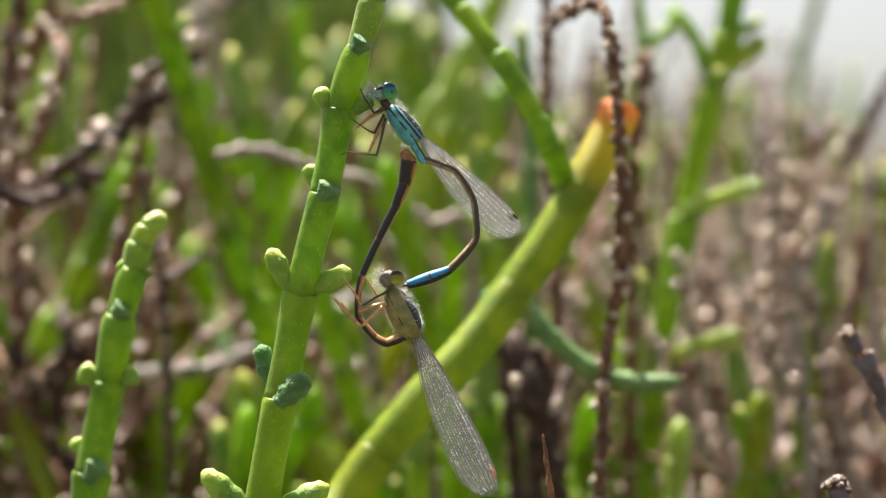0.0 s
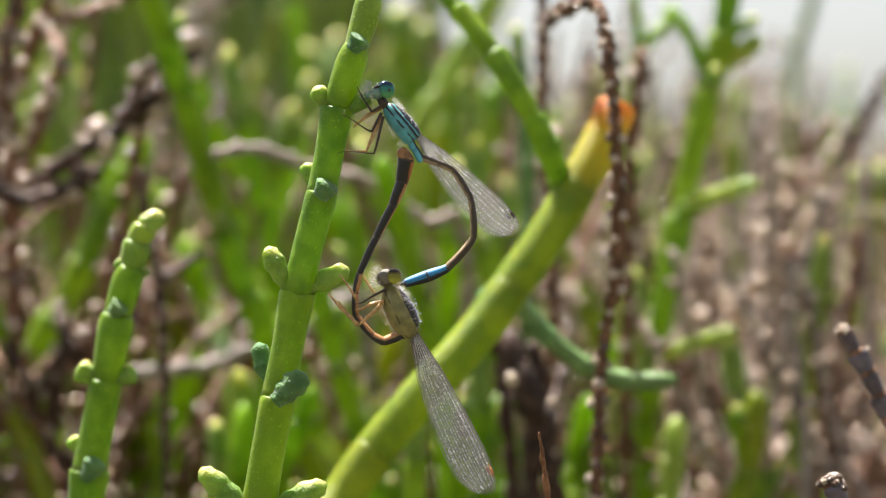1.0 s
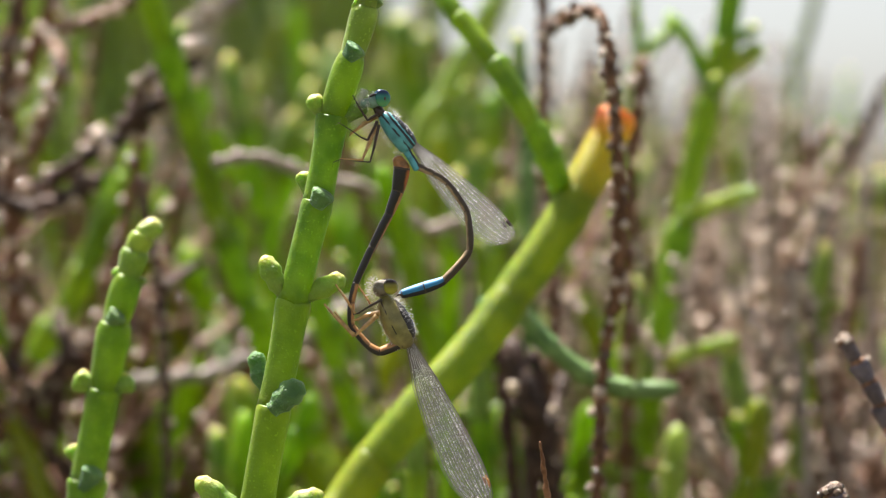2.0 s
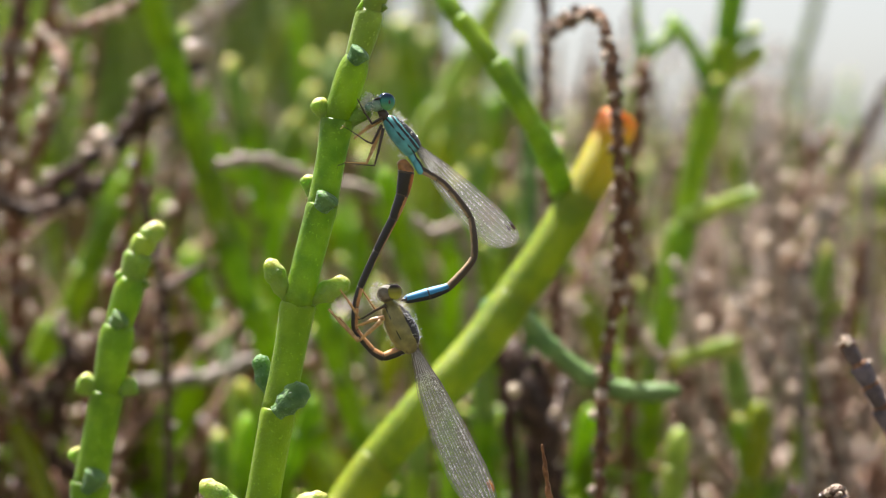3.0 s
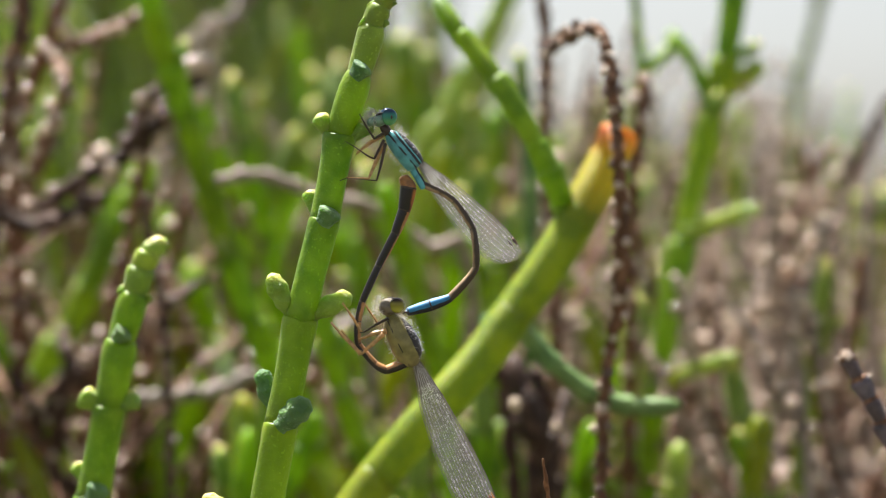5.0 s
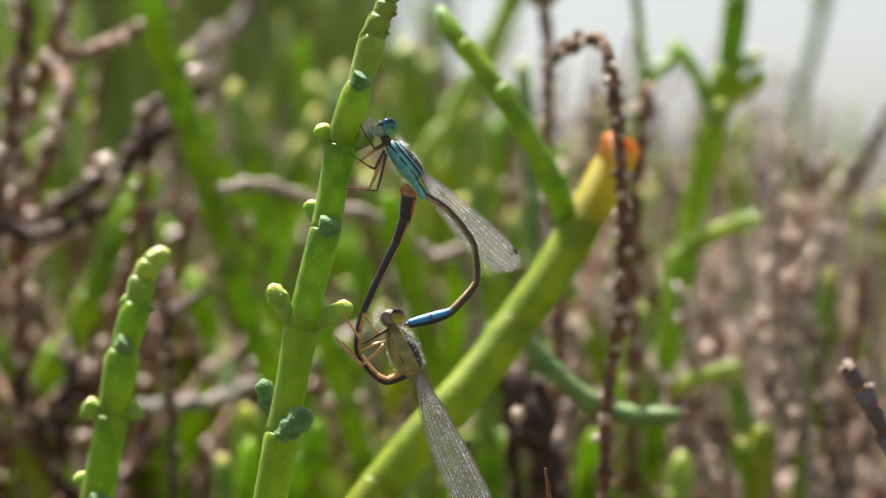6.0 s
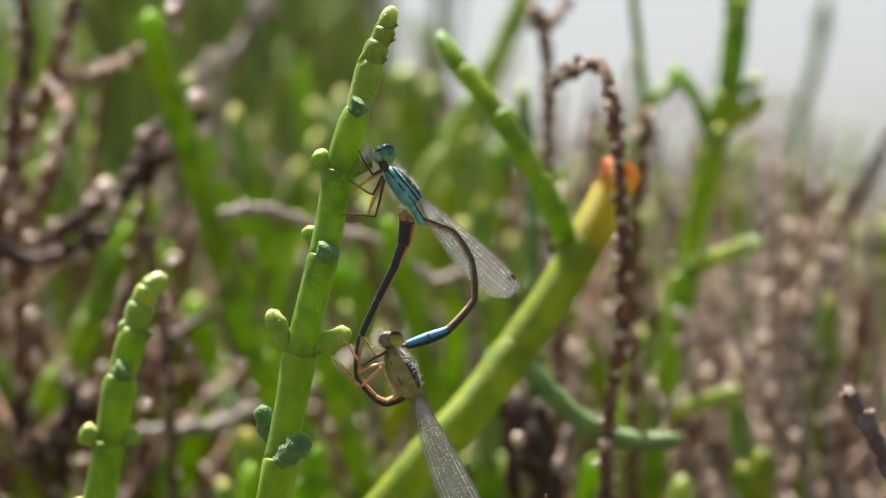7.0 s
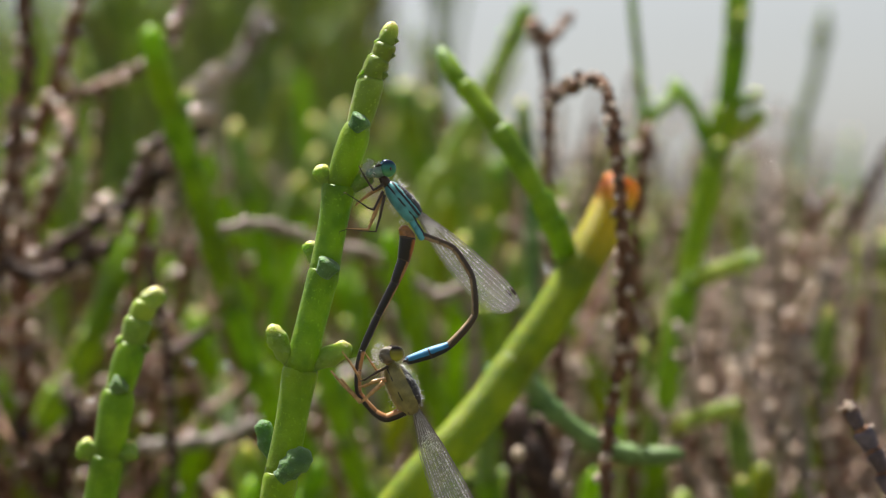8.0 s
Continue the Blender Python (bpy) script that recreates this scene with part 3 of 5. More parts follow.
M_THORAX = two_tone("male_thorax", (0.10, 0.36, 0.40), (0.012, 0.012, 0.014), 0.00046, 1, line=(-0.00010, 0.00010), streak=0.00080, dash=0.42)
M_WAIST = two_tone("male_waist", (0.10, 0.38, 0.46), (0.012, 0.012, 0.014), 0.00030, -1)
M_ABD = two_tone("male_abdomen", (0.34, 0.24, 0.14), (0.045, 0.028, 0.016), -0.00002, -1, soft=0.00022)
M_BLUE = two_tone("male_blue_segment", (0.022, 0.21, 0.45), (0.008, 0.010, 0.014), 0.00022, -1, 0.55)
F_THORAX = two_tone("female_thorax", (0.25, 0.215, 0.07), (0.018, 0.012, 0.010), 0.00108, 1, line=(-0.00042, -0.00030))
F_ABD = two_tone("female_abdomen", (0.44, 0.21, 0.08), (0.010, 0.007, 0.007), -0.00032, -1, soft=0.00014)
F_LOW = two_tone("female_abdomen_base", (0.46, 0.23, 0.09), (0.014, 0.010, 0.009), 0.00002, -1, soft=0.0002)
F_TIP = two_tone("female_abdomen_tip", (0.48, 0.16, 0.035), (0.010, 0.006, 0.006), -0.0007, -1, soft=0.0004)
F_END = plain_chitin("female_end_knob", (0.36, 0.16, 0.045))
FACE_M = plain_chitin("male_face", (0.20, 0.32, 0.26))
FACE_F = plain_chitin("female_face", (0.17, 0.14, 0.10))
LEG_TAN = plain_chitin("leg_tan", (0.54, 0.33, 0.14), 0.24, 0.5)
LEG_DARK = plain_chitin("leg_dark", (0.055, 0.032, 0.020))
HAIR = plain_chitin("body_hair", (0.86, 0.84, 0.78), 0.25, 0.2)
EYE_M = eye_mat("male_eye", (0.10, 0.30, 0.12), (0.035, 0.19, 0.15), (0.010, 0.03, 0.08))
EYE_F = eye_mat("female_eye", (0.34, 0.34, 0.045), (0.20, 0.18, 0.026), (0.018, 0.010, 0.008))
MEMBRANE = membrane_mat("wing_membrane", 0.42, 0.02, 0.15)
# copy of the membrane with the shade on her wings in its colour
MEMBRANE_SHADED = membrane_mat("wing_membrane_shaded", 0.25, -0.05, 0.24)
VEIN = plain_chitin("wing_vein", (0.19, 0.155, 0.14), 0.3, 0.0)
GLINT = plain_chitin("wing_glint", (0.9, 0.88, 0.86), 0.08, 0.0)
STIGMA_M = plain_chitin("wing_mark_dark", (0.06, 0.035, 0.025))
STIGMA_F = plain_chitin("wing_mark_amber", (0.48, 0.22, 0.07))


def v3(p, y=0.0):
    return Vector((p[0], y, p[1]))


def flat_pose(a, b, y=0.0):
    """Pose at a with local z towards b, in the upright plane in which the pair hangs."""
    return pose(a[0], y, a[1], 0, math.degrees(math.atan2(b[0] - a[0], b[1] - a[1])), 0)


def ring_mesh(name, length, r0, r1, material, bulge=0.06, sides=18, wide=1.0, bow=None):
    """One abdomen ring along local z; bow(u) gives the sideways bend of its axis in x."""
    n = 10
    pts, radii = [], []
    for i in range(n + 1):
        u = i / n
        k = 1 + bulge * math.sin(math.pi * u)
        if u < 0.06 or u > 0.94:
            k *= 0.93
        pts.append(Vector((bow(u) if bow else 0, 0, -0.25 * r0 + u * (length + 0.25 * r0 + 0.25 * r1))))
        radii.append((r0 + (r1 - r0) * u) * k)
    pts = [pts[0] - Vector((0, 0, r0 * 0.3))] + pts + [pts[-1] + Vector((0, 0, r1 * 0.3))]
    radii = [r0 * 0.45] + radii + [r1 * 0.45]
    verts, faces = [], []
    tube(verts, faces, pts, radii, sides, None, 0.0, wide)
    return mesh_of(name, verts, faces, material)


def egg_mesh(name, length, r, material, profile, wide=1.0, hump=0.0, sides=26):
    """A body block along local z; hump pushes it out on the back."""
    verts, faces = [], []
    pts = [Vector((hump * r * math.sin(math.pi * u), 0, u * length)) for u, _ in profile]
    tube(verts, faces, pts, [r * k for _, k in profile], sides, lambda i, a: 1 + 0.03 * math.cos(3 * a + i), 0, wide)
    return mesh_of(name, verts, faces, material)


def ball_mesh(name, rx, ry, rz, material, at=(0, 0, 0)):
    bm = bmesh.new()
    bmesh.ops.create_uvsphere(bm, u_segments=28, v_segments=18, radius=1, matrix=Matrix.Translation(at) @ Matrix.Diagonal((rx, ry, rz, 1)))
    me = bpy.data.meshes.new(name)
    bm.to_mesh(me)
    bm.free()
    me.polygons.foreach_set("use_smooth", [True] * len(me.polygons))
    me.materials.append(material)
    return me


def leg(parent, pts, r, material, rng, y=0.0, y_end=0.0):
    """One jointed leg with its row of bristles."""
    verts, faces = [], []
    r *= 1.4 if material == LEG_TAN else 1.05
    n = len(pts)
    P = [v3(p, y + (y_end - y) * i / max(1, n - 1)) for i, p in enumerate(pts)]
    line, rad = [], []
    for i in range(n - 1):
        ra, rb = r * (1 - 0.24 * i), r * (1 - 0.24 * (i + 1)) if i else r * 0.8
        for k in range(6 if i == n - 2 else 5):
            line.append(P[i].lerp(P[i + 1], k / 5))
            rad.append(max(ra + (rb - ra) * k / 5, r * 0.22) * (1.15 if k in (0, 5) else 1.0))
    tube(verts, faces, line, rad, 9)
    limb = hang("leg", mesh_of("leg", verts, faces, material), parent, "tan leg" if material == LEG_TAN else "blackish leg")
    verts, faces = [], []
    for i in range(n - 1):
        d = P[i + 1] - P[i]
        for k in range(int(d.length / 0.00028)):
            b = P[i] + d * rng.random()
            w = d.normalized().cross(Vector((0, 1, 0))) * rng.choice((-1, 1)) + d.normalized() * 0.6 + Vector((0, rng.uniform(-0.8, 0.8), 0))
            w.normalize()
            tube(verts, faces, [b, b + w * rng.uniform(0.00025, 0.00055)], [0.000016, 0.000006], 3)
    hang("bristle", mesh_of("bristle", verts, faces, material), limb, "", "stuff")
    return limb


def hair_mesh(rng, centre, axis, half, r, count, long, spread, beads=0.25):
    """Pale hairs with a few droplets, round an axis; spread: range of the angle round it (0 is the back)."""
    verts, faces = [], []
    axis = axis.normalized()
    side = Vector((0, 1, 0)).cross(axis).normalized()
    for _ in range(count):
        a = rng.uniform(*spread)
        s = rng.uniform(-1, 1)
        way = (side * math.cos(a) + Vector((0, -1, 0)) * math.sin(a) + axis * rng.uniform(-0.3, 0.3)).normalized()
        b = centre + axis * half * s + way * r * math.sqrt(max(0.15, 1 - 0.6 * s * s)) * 0.93
        tip = b + way * long * rng.uniform(0.5, 1.2) + axis * long * rng.uniform(-0.2, 0.2)
        tube(verts, faces, [b, b.lerp(tip, 0.5), tip], [0.000017, 0.000013, 0.000007], 3)
        if rng.random() < beads:
            k = rng.uniform(0.000025, 0.000065)
            tube(verts, faces, [tip - way * k, tip - way * k * 0.5, tip + way * k * 0.5, tip + way * k], [k * 0.3, k * 0.9, k * 0.9, k * 0.3], 6)
    return mesh_of("hair", verts, faces, HAIR)


def wing(parent, root, tip, width, y0, y1, rng, stigma, skin, glints, flip=-1, fine=1.0):
    """A stalked, net-veined wing: corrugated membrane, veins, and the mark near the tip."""
    A, B = v3(root, y0), v3(tip, y1)
    ax = B - A
    L = ax.length
    ax.normalize()
    up = Vector((0, 1, 0)).cross(ax).normalized() * flip
    out = up.cross(ax).normalized()
    nu, nv = 66, 9

    shape = [(0, 0.12), (0.1, 0.30), (0.25, 0.62), (0.5, 0.90), (0.75, 1.0), (0.84, 0.95), (0.90, 0.83), (0.94, 0.70), (0.97, 0.53), (0.99, 0.33), (1.0, 0.05)]

    def g(u):
        return between(shape, u)

    def at(u, v):
        """v from 0 at the leading edge to 1 at the hind edge"""
        w = width * g(u)
        lead = 0.32 * width * g(u)
        return A + ax * (u * L) + up * (lead - v * w) + out * (width * 0.018 * math.cos(v * 6 * math.pi) * g(u) + width * 0.05 * math.sin(u * 3))
    verts, faces = [], []
    for s in (-1, 1):
        for i in range(nu + 1):
            for j in range(nv + 1):
                verts.append(at(i / nu, j / nv) + out * 0.000006 * s)
    w, h = nv + 1, (nu + 1) * (nv + 1)
    for i in range(nu):
        for j in range(nv):
            a = i * w + j
            faces.append((a, a + 1, a + w + 1, a + w))
            faces.append((h + a, h + a + w, h + a + w + 1, h + a + 1))
    wob = hang("wing", mesh_of("wing", verts, faces, skin), parent, "clear net-veined wing, folded back")
    verts, faces = [], []
    for v, r in ((0.0, 1.5), (0.10, 1.2), (0.2, 1.1), (0.33, 0.9), (0.47, 0.9), (0.62, 0.8), (0.78, 0.8), (0.9, 0.7), (1.0, 1.0)):
        tube(verts, faces, [at(0.01 + 0.985 * k / 30, v) for k in range(31)], [0.000020 * fine * r * (2.0 if k < 8 else 1.5 if k < 12 else 1.0) for k in range(31)], 4)
    vs = [0.0, 0.10, 0.2, 0.33, 0.47, 0.62, 0.78, 0.9, 1.0]
    for a, b in zip(vs, vs[1:]):
        u = 0.16 + rng.random() * 0.03
        while u < 0.965:
            tube(verts, faces, [at(u, a), at(u + rng.uniform(-0.004, 0.004), b)], [0.000016 * fine, 0.000016 * fine], 3)
            u += rng.uniform(0.020, 0.034)
    hang("vein", mesh_of("vein", verts, faces, VEIN), wob, "", "stuff")
    # glints on the wing, put in as white beads and streaks near the root
    verts, faces = [], []
    for _ in range(glints):
        p = at(rng.uniform(0.15, 0.97), rng.choice(vs[1:-1]))
        k = rng.uniform(0.000025, 0.000055) * (1.8 if rng.random() < 0.12 else 1.0)
        tube(verts, faces, [p - ax * k, p - ax * k * 0.4, p + ax * k * 0.4, p + ax * k], [k * 0.3, k, k, k * 0.3], 5)
    for v in (0.06, 0.15, 0.27, 0.40, 0.55, 0.70, 0.86):
        a, b = rng.uniform(0.0, 0.04), rng.uniform(0.16, 0.34)
        tube(verts, faces, [at(a + (b - a) * k / 8, v) - out * 0.00003 for k in range(9)], [0.000010 + 0.000012 * math.sin(math.pi * k / 8) for k in range(9)], 4)
    hang("dew_speck", mesh_of("dew_speck", verts, faces, GLINT), wob, "", "stuff")
    verts, faces = [], []
    tube(verts, faces, [at(0.865, 0.07), at(0.88, 0.06), at(0.905, 0.06), at(0.92, 0.08)], [0.00006, 0.00017, 0.00017, 0.00006], 8, None, 0, 0.5)
    hang("wing_mark", mesh_of("wing_mark", verts, faces, stigma), wob, "small coloured wing mark")
    return wob


MALE_AT, FEMALE_AT = (-0.00451, 0.2790, 0.40478), (-0.00440, 0.2790, 0.38419)
M_CHAIN = [(0.00219, -0.00351), (0.00433, -0.00420), (0.00596, -0.00495), (0.00790, -0.00809), (0.00815, -0.01248), (0.00527, -0.01581), (0.00313, -0.01669), (0.00068, -0.01751)]
M_DROP = [(0, 0), (-0.00013, -0.0004), (-0.0004, -0.0009), (-0.00002, -0.0009), (0.00005, -0.0009), (0.00012, -0.00082), (0.0001, -0.0007), (0.00006, -0.0005)]
M_THICK = [0.00040, 0.00034, 0.00035, 0.00035, 0.00039, 0.00047, 0.00067, 0.00048]
F_CHAIN = [(0.00012, -0.00258), (-0.00189, -0.00340), (-0.00314, -0.00277), (-0.00496, -0.00057), (-0.00502, 0.00195), (-0.00458, 0.00415), (-0.00276, 0.00811), (-0.00087, 0.01175), (0.00013, 0.01432), (0.00057, 0.01677), (0.00013, 0.01777)]
F_DROP = [(0, 0), (-0.0001, 0), (-0.0001, 0.00006), (-0.00018, 0.0002), (-0.0001, 0.0002), (0, 0.0002), (0, 0.00025), (0, 0.0003), (0, 0.00036), (0, 0.00044), (0, 0.00044)]
F_KNEE = (-0.00471, -0.00157)
F_FOOT = (-0.00804 - F_KNEE[0], 0.00201 - F_KNEE[1])
F_THICK = [0.00060, 0.00048, 0.00042, 0.00038, 0.00038, 0.00038, 0.00043, 0.00052, 0.00070, 0.00092, 0.00058]


def chain(parent, joints, thick, mats):
    """The abdomen, ring by ring; each ring is a part that can turn on the one before it."""
    rings = []
    for i in range(len(joints) - 1):
        a, b = joints[i], joints[i + 1]
        ln = math.hypot(b[0] - a[0], b[1] - a[1])
        here = flat_pose(a, b)
        # the slopes at both joints, shared with the neighbours, bend the ring a little
        slopes = []
        for j in (i, i + 1):
            p, q = joints[max(j - 1, 0)], joints[min(j + 1, len(joints) - 1)]
            d = here.inverted().to_3x3() @ v3((q[0] - p[0], q[1] - p[1]))
            slopes.append(max(-0.5, min(0.5, d.x / max(d.z, 1e-6))))
        s0, s1 = slopes

        def bow(u, s0=s0, s1=s1, ln=ln):
            return 0.5 * ln * (s0 * u * (1 - u) ** 2 - s1 * u * u * (1 - u))
        ring = hang("abdomen_ring", ring_mesh("abdomen_ring", ln, thick[i], thick[i + 1], mats[i], bow=bow), parent, "", "", here)
        verts, faces = [], []
        r = thick[i + 1]
        tube(verts, faces, [Vector((0, 0, ln + k * r)) for k in (-0.16, -0.06, 0.06, 0.16)], [r * 0.96, r * 1.03, r * 1.03, r * 0.96], 16)
        hang("joint_band", mesh_of("joint_band", verts, faces, LEG_DARK), ring, "narrow dark joint")
        rings.append(ring)
    return rings


def male():
    rng = random.Random(5)
    e = thing("damselfly", MALE_AT, "blue-green male damselfly gripping the stem, abdomen arched down", "damselfly", "mating pair")
    body = flat_pose((0.00169, -0.00169), (-0.00157, 0.00232))
    prof = [(0, 0.40), (0.02, 0.70), (0.07, 0.90), (0.2, 1.02), (0.42, 1.04), (0.65, 0.96), (0.82, 0.78), (0.93, 0.55), (1.0, 0.25)]
    hang("thorax", egg_mesh("thorax", 0.0052, 0.00120, M_THORAX, prof, 0.95, 0.05), e, "turquoise thorax with black back stripes", "", body)
    hang("neck", egg_mesh("neck", 0.0017, 0.00056, LEG_DARK, [(0, 0.4), (0.2, 0.9), (0.6, 1.0), (0.9, 0.7), (1, 0.4)]), e, "", "", flat_pose((-0.00125, 0.00182), (-0.00225, 0.00307)))
    hang("head", ball_mesh("head", 0.00085, 0.00140, 0.00075, FACE_M), e, "pale green fuzzy face", "", pose(*v3((-0.00244, 0.00363), 0.0), 0, -25, 0))
    hang("snout", ball_mesh("snout", 0.00060, 0.00085, 0.00050, FACE_M), e, "", "", pose(*v3((-0.00338, 0.00344), -0.0003), 0, -35, 0))
    for y, p in ((-0.0010, (-0.00138, 0.00394)), (0.0013, (-0.00169, 0.00407))):
        hang("eye", ball_mesh("eye", 0.00086, 0.00072, 0.00096, EYE_M), e, "glossy blue-green compound eye", "", pose(*v3(p, y)))
    hang("eye_spot", ball_mesh("eye_spot", 0.00012, 0.00008, 0.00022, LEG_DARK), e, "dark spot in the eye", "", pose(*v3((-0.00113, 0.00388), -0.00168), 0, 0, 12))
    hang("brow", ball_mesh("brow", 0.00050, 0.0009, 0.00022, LEG_DARK), e, "black band over the face", "", pose(*v3((-0.00250, 0.00426), -0.0003), 0, -20, 0))
    for a, b in (((-0.00275, 0.00438), (-0.00338, 0.00532)), ((-0.00207, 0.00463), (-0.00200, 0.00544))):
        verts, faces = [], []
        tube(verts, faces, [v3(a, -0.0004), v3(b, -0.0008)], [0.00004, 0.000015], 5)
        hang("antenna", mesh_of("antenna", verts, faces, LEG_DARK), e)
    waist = [((0.00100, -0.00144), (0.00163, -0.00263), 0.00044, 0.00040), ((0.00163, -0.00251), (0.00238, -0.00382), 0.00042, 0.00046)]
    for a, b, r0, r1 in waist:
        hang("abdomen_ring", ring_mesh("abdomen_ring", math.hypot(b[0] - a[0], b[1] - a[1]), r0, r1, M_WAIST), e, "turquoise first ring", "", flat_pose(a, b))
    rings = chain(e, M_CHAIN, M_THICK, [M_ABD, M_ABD, M_ABD, M_ABD, M_ABD, M_BLUE, M_BLUE])
    tail = []
    for d in (-0.0003, 0.0003):
        verts, faces = [], []
        tube(verts, faces, [Vector((d * 0.3, d, 0)), Vector((0.0001, d, 0.0004)), Vector((-0.0001, d * 0.6, 0.00075))], [0.00018, 0.00014, 0.00005], 7)
        tail.append(hang("clasper", mesh_of("clasper", verts, faces, LEG_DARK), e, "dark clasper on the partner's neck", "", flat_pose(M_CHAIN[-1], (M_CHAIN[-1][0] - 0.001, M_CHAIN[-1][1] - 0.0003))))
    leg(e, [(-0.00194, 0.00219), (-0.00307, 0.00150), (-0.00401, 0.00294), (-0.00470, 0.00426)], 0.00017, LEG_DARK, rng, -0.0009, -0.0012)
    leg(e, [(-0.00207, 0.00200), (-0.00357, 0.00113), (-0.00495, 0.00006), (-0.00514, -0.00019)], 0.00018, LEG_TAN, rng, 0.0006, 0.0008)
    leg(e, [(-0.00200, 0.00138), (-0.00307, -0.00069), (-0.00370, -0.00044), (-0.00526, 0.00063), (-0.00633, 0.00125)], 0.00017, LEG_DARK, rng, -0.0010, -0.0020)
    leg(e, [(-0.00182, 0.00100), (-0.00238, -0.00157), (-0.00282, -0.00313), (-0.00452, -0.00301), (-0.00602, -0.00282), (-0.00684, -0.00313)], 0.00017, LEG_DARK, rng, -0.0010, -0.0021)
    leg(e, [(-0.00213, 0.00094), (-0.00301, -0.00125), (-0.00370, -0.00288), (-0.00483, -0.00282), (-0.00615, -0.00276)], 0.00019, LEG_TAN, rng, -0.0002, -0.0018)
    d = v3((-0.00157, 0.00225)) - v3((0.00182, -0.00232))
    c = (v3((-0.00157, 0.00225)) + v3((0.00182, -0.00232))) / 2
    hang("hair", hair_mesh(rng, c + d * 0.12, d, 0.0020, 0.00131, 85, 0.0006, (-1.0, 1.0)), e, "white downy hair", "stuff")
    hang("hair", hair_mesh(rng, c - d * 0.05, d, 0.0018, 0.00128, 70, 0.0005, (2.6, 3.7)), e, "white downy hair", "stuff")
    hang("hair", hair_mesh(rng, v3((-0.00301, 0.00369)), Vector((0.3, 0, 1)), 0.0010, 0.00085, 380, 0.00060, (1.2, 5.0), 0.6), e, "white downy hair", "stuff")
    wing(e, (0.00182, -0.00075), (0.01318, -0.01166), 0.0037, -0.0003, -0.0002, rng, STIGMA_M, MEMBRANE, 420, fine=0.62)
    wing(e, (0.00182, -0.00100), (0.01267, -0.01185), 0.0037, 0.0005, 0.0016, rng, STIGMA_M, MEMBRANE, 420, fine=0.62)
    wing(e, (0.00175, -0.00069), (0.01311, -0.01147), 0.0036, 0.0009, 0.0020, rng, STIGMA_M, MEMBRANE, 420, fine=0.62)
    return e, rings, tail


def female():
    rng = random.Random(9)
    e = thing("damselfly", FEMALE_AT, "olive-brown female damselfly hanging below, abdomen curled up", "damselfly", "mating pair")
    body = flat_pose((0.00119, -0.00296), (-0.00151, 0.00270))
    prof = [(0, 0.28), (0.05, 0.50), (0.18, 0.86), (0.40, 1.0), (0.65, 0.92), (0.84, 0.68), (0.94, 0.48), (1.0, 0.22)]
    hang("thorax", egg_mesh("thorax", 0.0064, 0.00170, F_THORAX, prof, 0.9, 0.04), e, "olive-tan thorax with a dark back", "", body)
    hang("neck", egg_mesh("neck", 0.0013, 0.0006, F_THORAX, [(0, 0.4), (0.2, 0.9), (0.6, 1.0), (0.9, 0.7), (1, 0.4)]), e, "", "", flat_pose((-0.00126, 0.00233), (-0.00163, 0.00340)))
    hang("head", ball_mesh("head", 0.00105, 0.0015, 0.00098, FACE_F), e, "greyish hairy face", "", pose(*v3((-0.00169, 0.00365)), 0, -10, 0))
    for y, p in ((-0.0011, (-0.00069, 0.00390)), (0.0014, (-0.00138, 0.00384))):
        hang("eye", ball_mesh("eye", 0.00084, 0.00072, 0.00086, EYE_F), e, "glossy olive eye with a dark brown cap", "", pose(*v3(p, y)))
    for a, b in (((-0.00125, 0.00459), (-0.00106, 0.00547)), ((-0.00188, 0.00472), (-0.00201, 0.00547))):
        verts, faces = [], []
        tube(verts, faces, [v3(a, -0.0004), v3(b, -0.0008)], [0.00004, 0.000015], 5)
        hang("antenna", mesh_of("antenna", verts, faces, LEG_DARK), e)
    rings = chain(e, F_CHAIN, F_THICK, [F_LOW] * 5 + [F_ABD] * 3 + [F_TIP, F_END])
    hang("end_cap", ball_mesh("end_cap", 0.00062, 0.00062, 0.00046, F_END, (0, 0, 0.00104)), rings[-1], "rounded amber-brown end cap")
    leg(e, [(-0.00163, 0.00245), (-0.00289, 0.00182), (-0.00427, 0.00094), (-0.00484, 0.00082)], 0.00017, LEG_DARK, rng, -0.0010, -0.0010)
    leg(e, [(-0.00188, 0.00220), (-0.00289, 0.00182), (-0.00389, 0.00333), (-0.00464, 0.00446)], 0.00013, LEG_TAN, rng, 0.0006, 0.0006)
    leg(e, [(-0.00188, 0.00101), (-0.00327, 0.00075), (-0.00440, 0.00025), (-0.00503, 0.00013)], 0.00021, LEG_TAN, rng, -0.0007, -0.0010)
    leg(e, [(-0.00220, 0.00069), (-0.00352, -0.00050), (-0.00471, -0.00157)], 0.00020, LEG_TAN, rng, -0.0010, -0.0012)
    shin = leg(e, [(0, 0), (F_FOOT[0] * 0.55 - 0.0001, F_FOOT[1] * 0.55), F_FOOT], 0.00015, LEG_TAN, rng, 0.0, -0.0001)
    shin.matrix_basis = pose(F_KNEE[0], -0.0012, F_KNEE[1])
    leg(e, [(-0.00465, -0.00132), (-0.00578, -0.00044), (-0.00697, 0.00107)], 0.00015, LEG_TAN, rng, -0.0002, 0.0004)
    leg(e, [(-0.00465, 0.00082), (-0.00559, 0.00245), (-0.00678, 0.00415)], 0.00012, LEG_TAN, rng, -0.0006, -0.0009)
    d = v3((-0.00151, 0.00270)) - v3((0.00119, -0.00296))
    c = (v3((-0.00151, 0.00270)) + v3((0.00119, -0.00296))) / 2
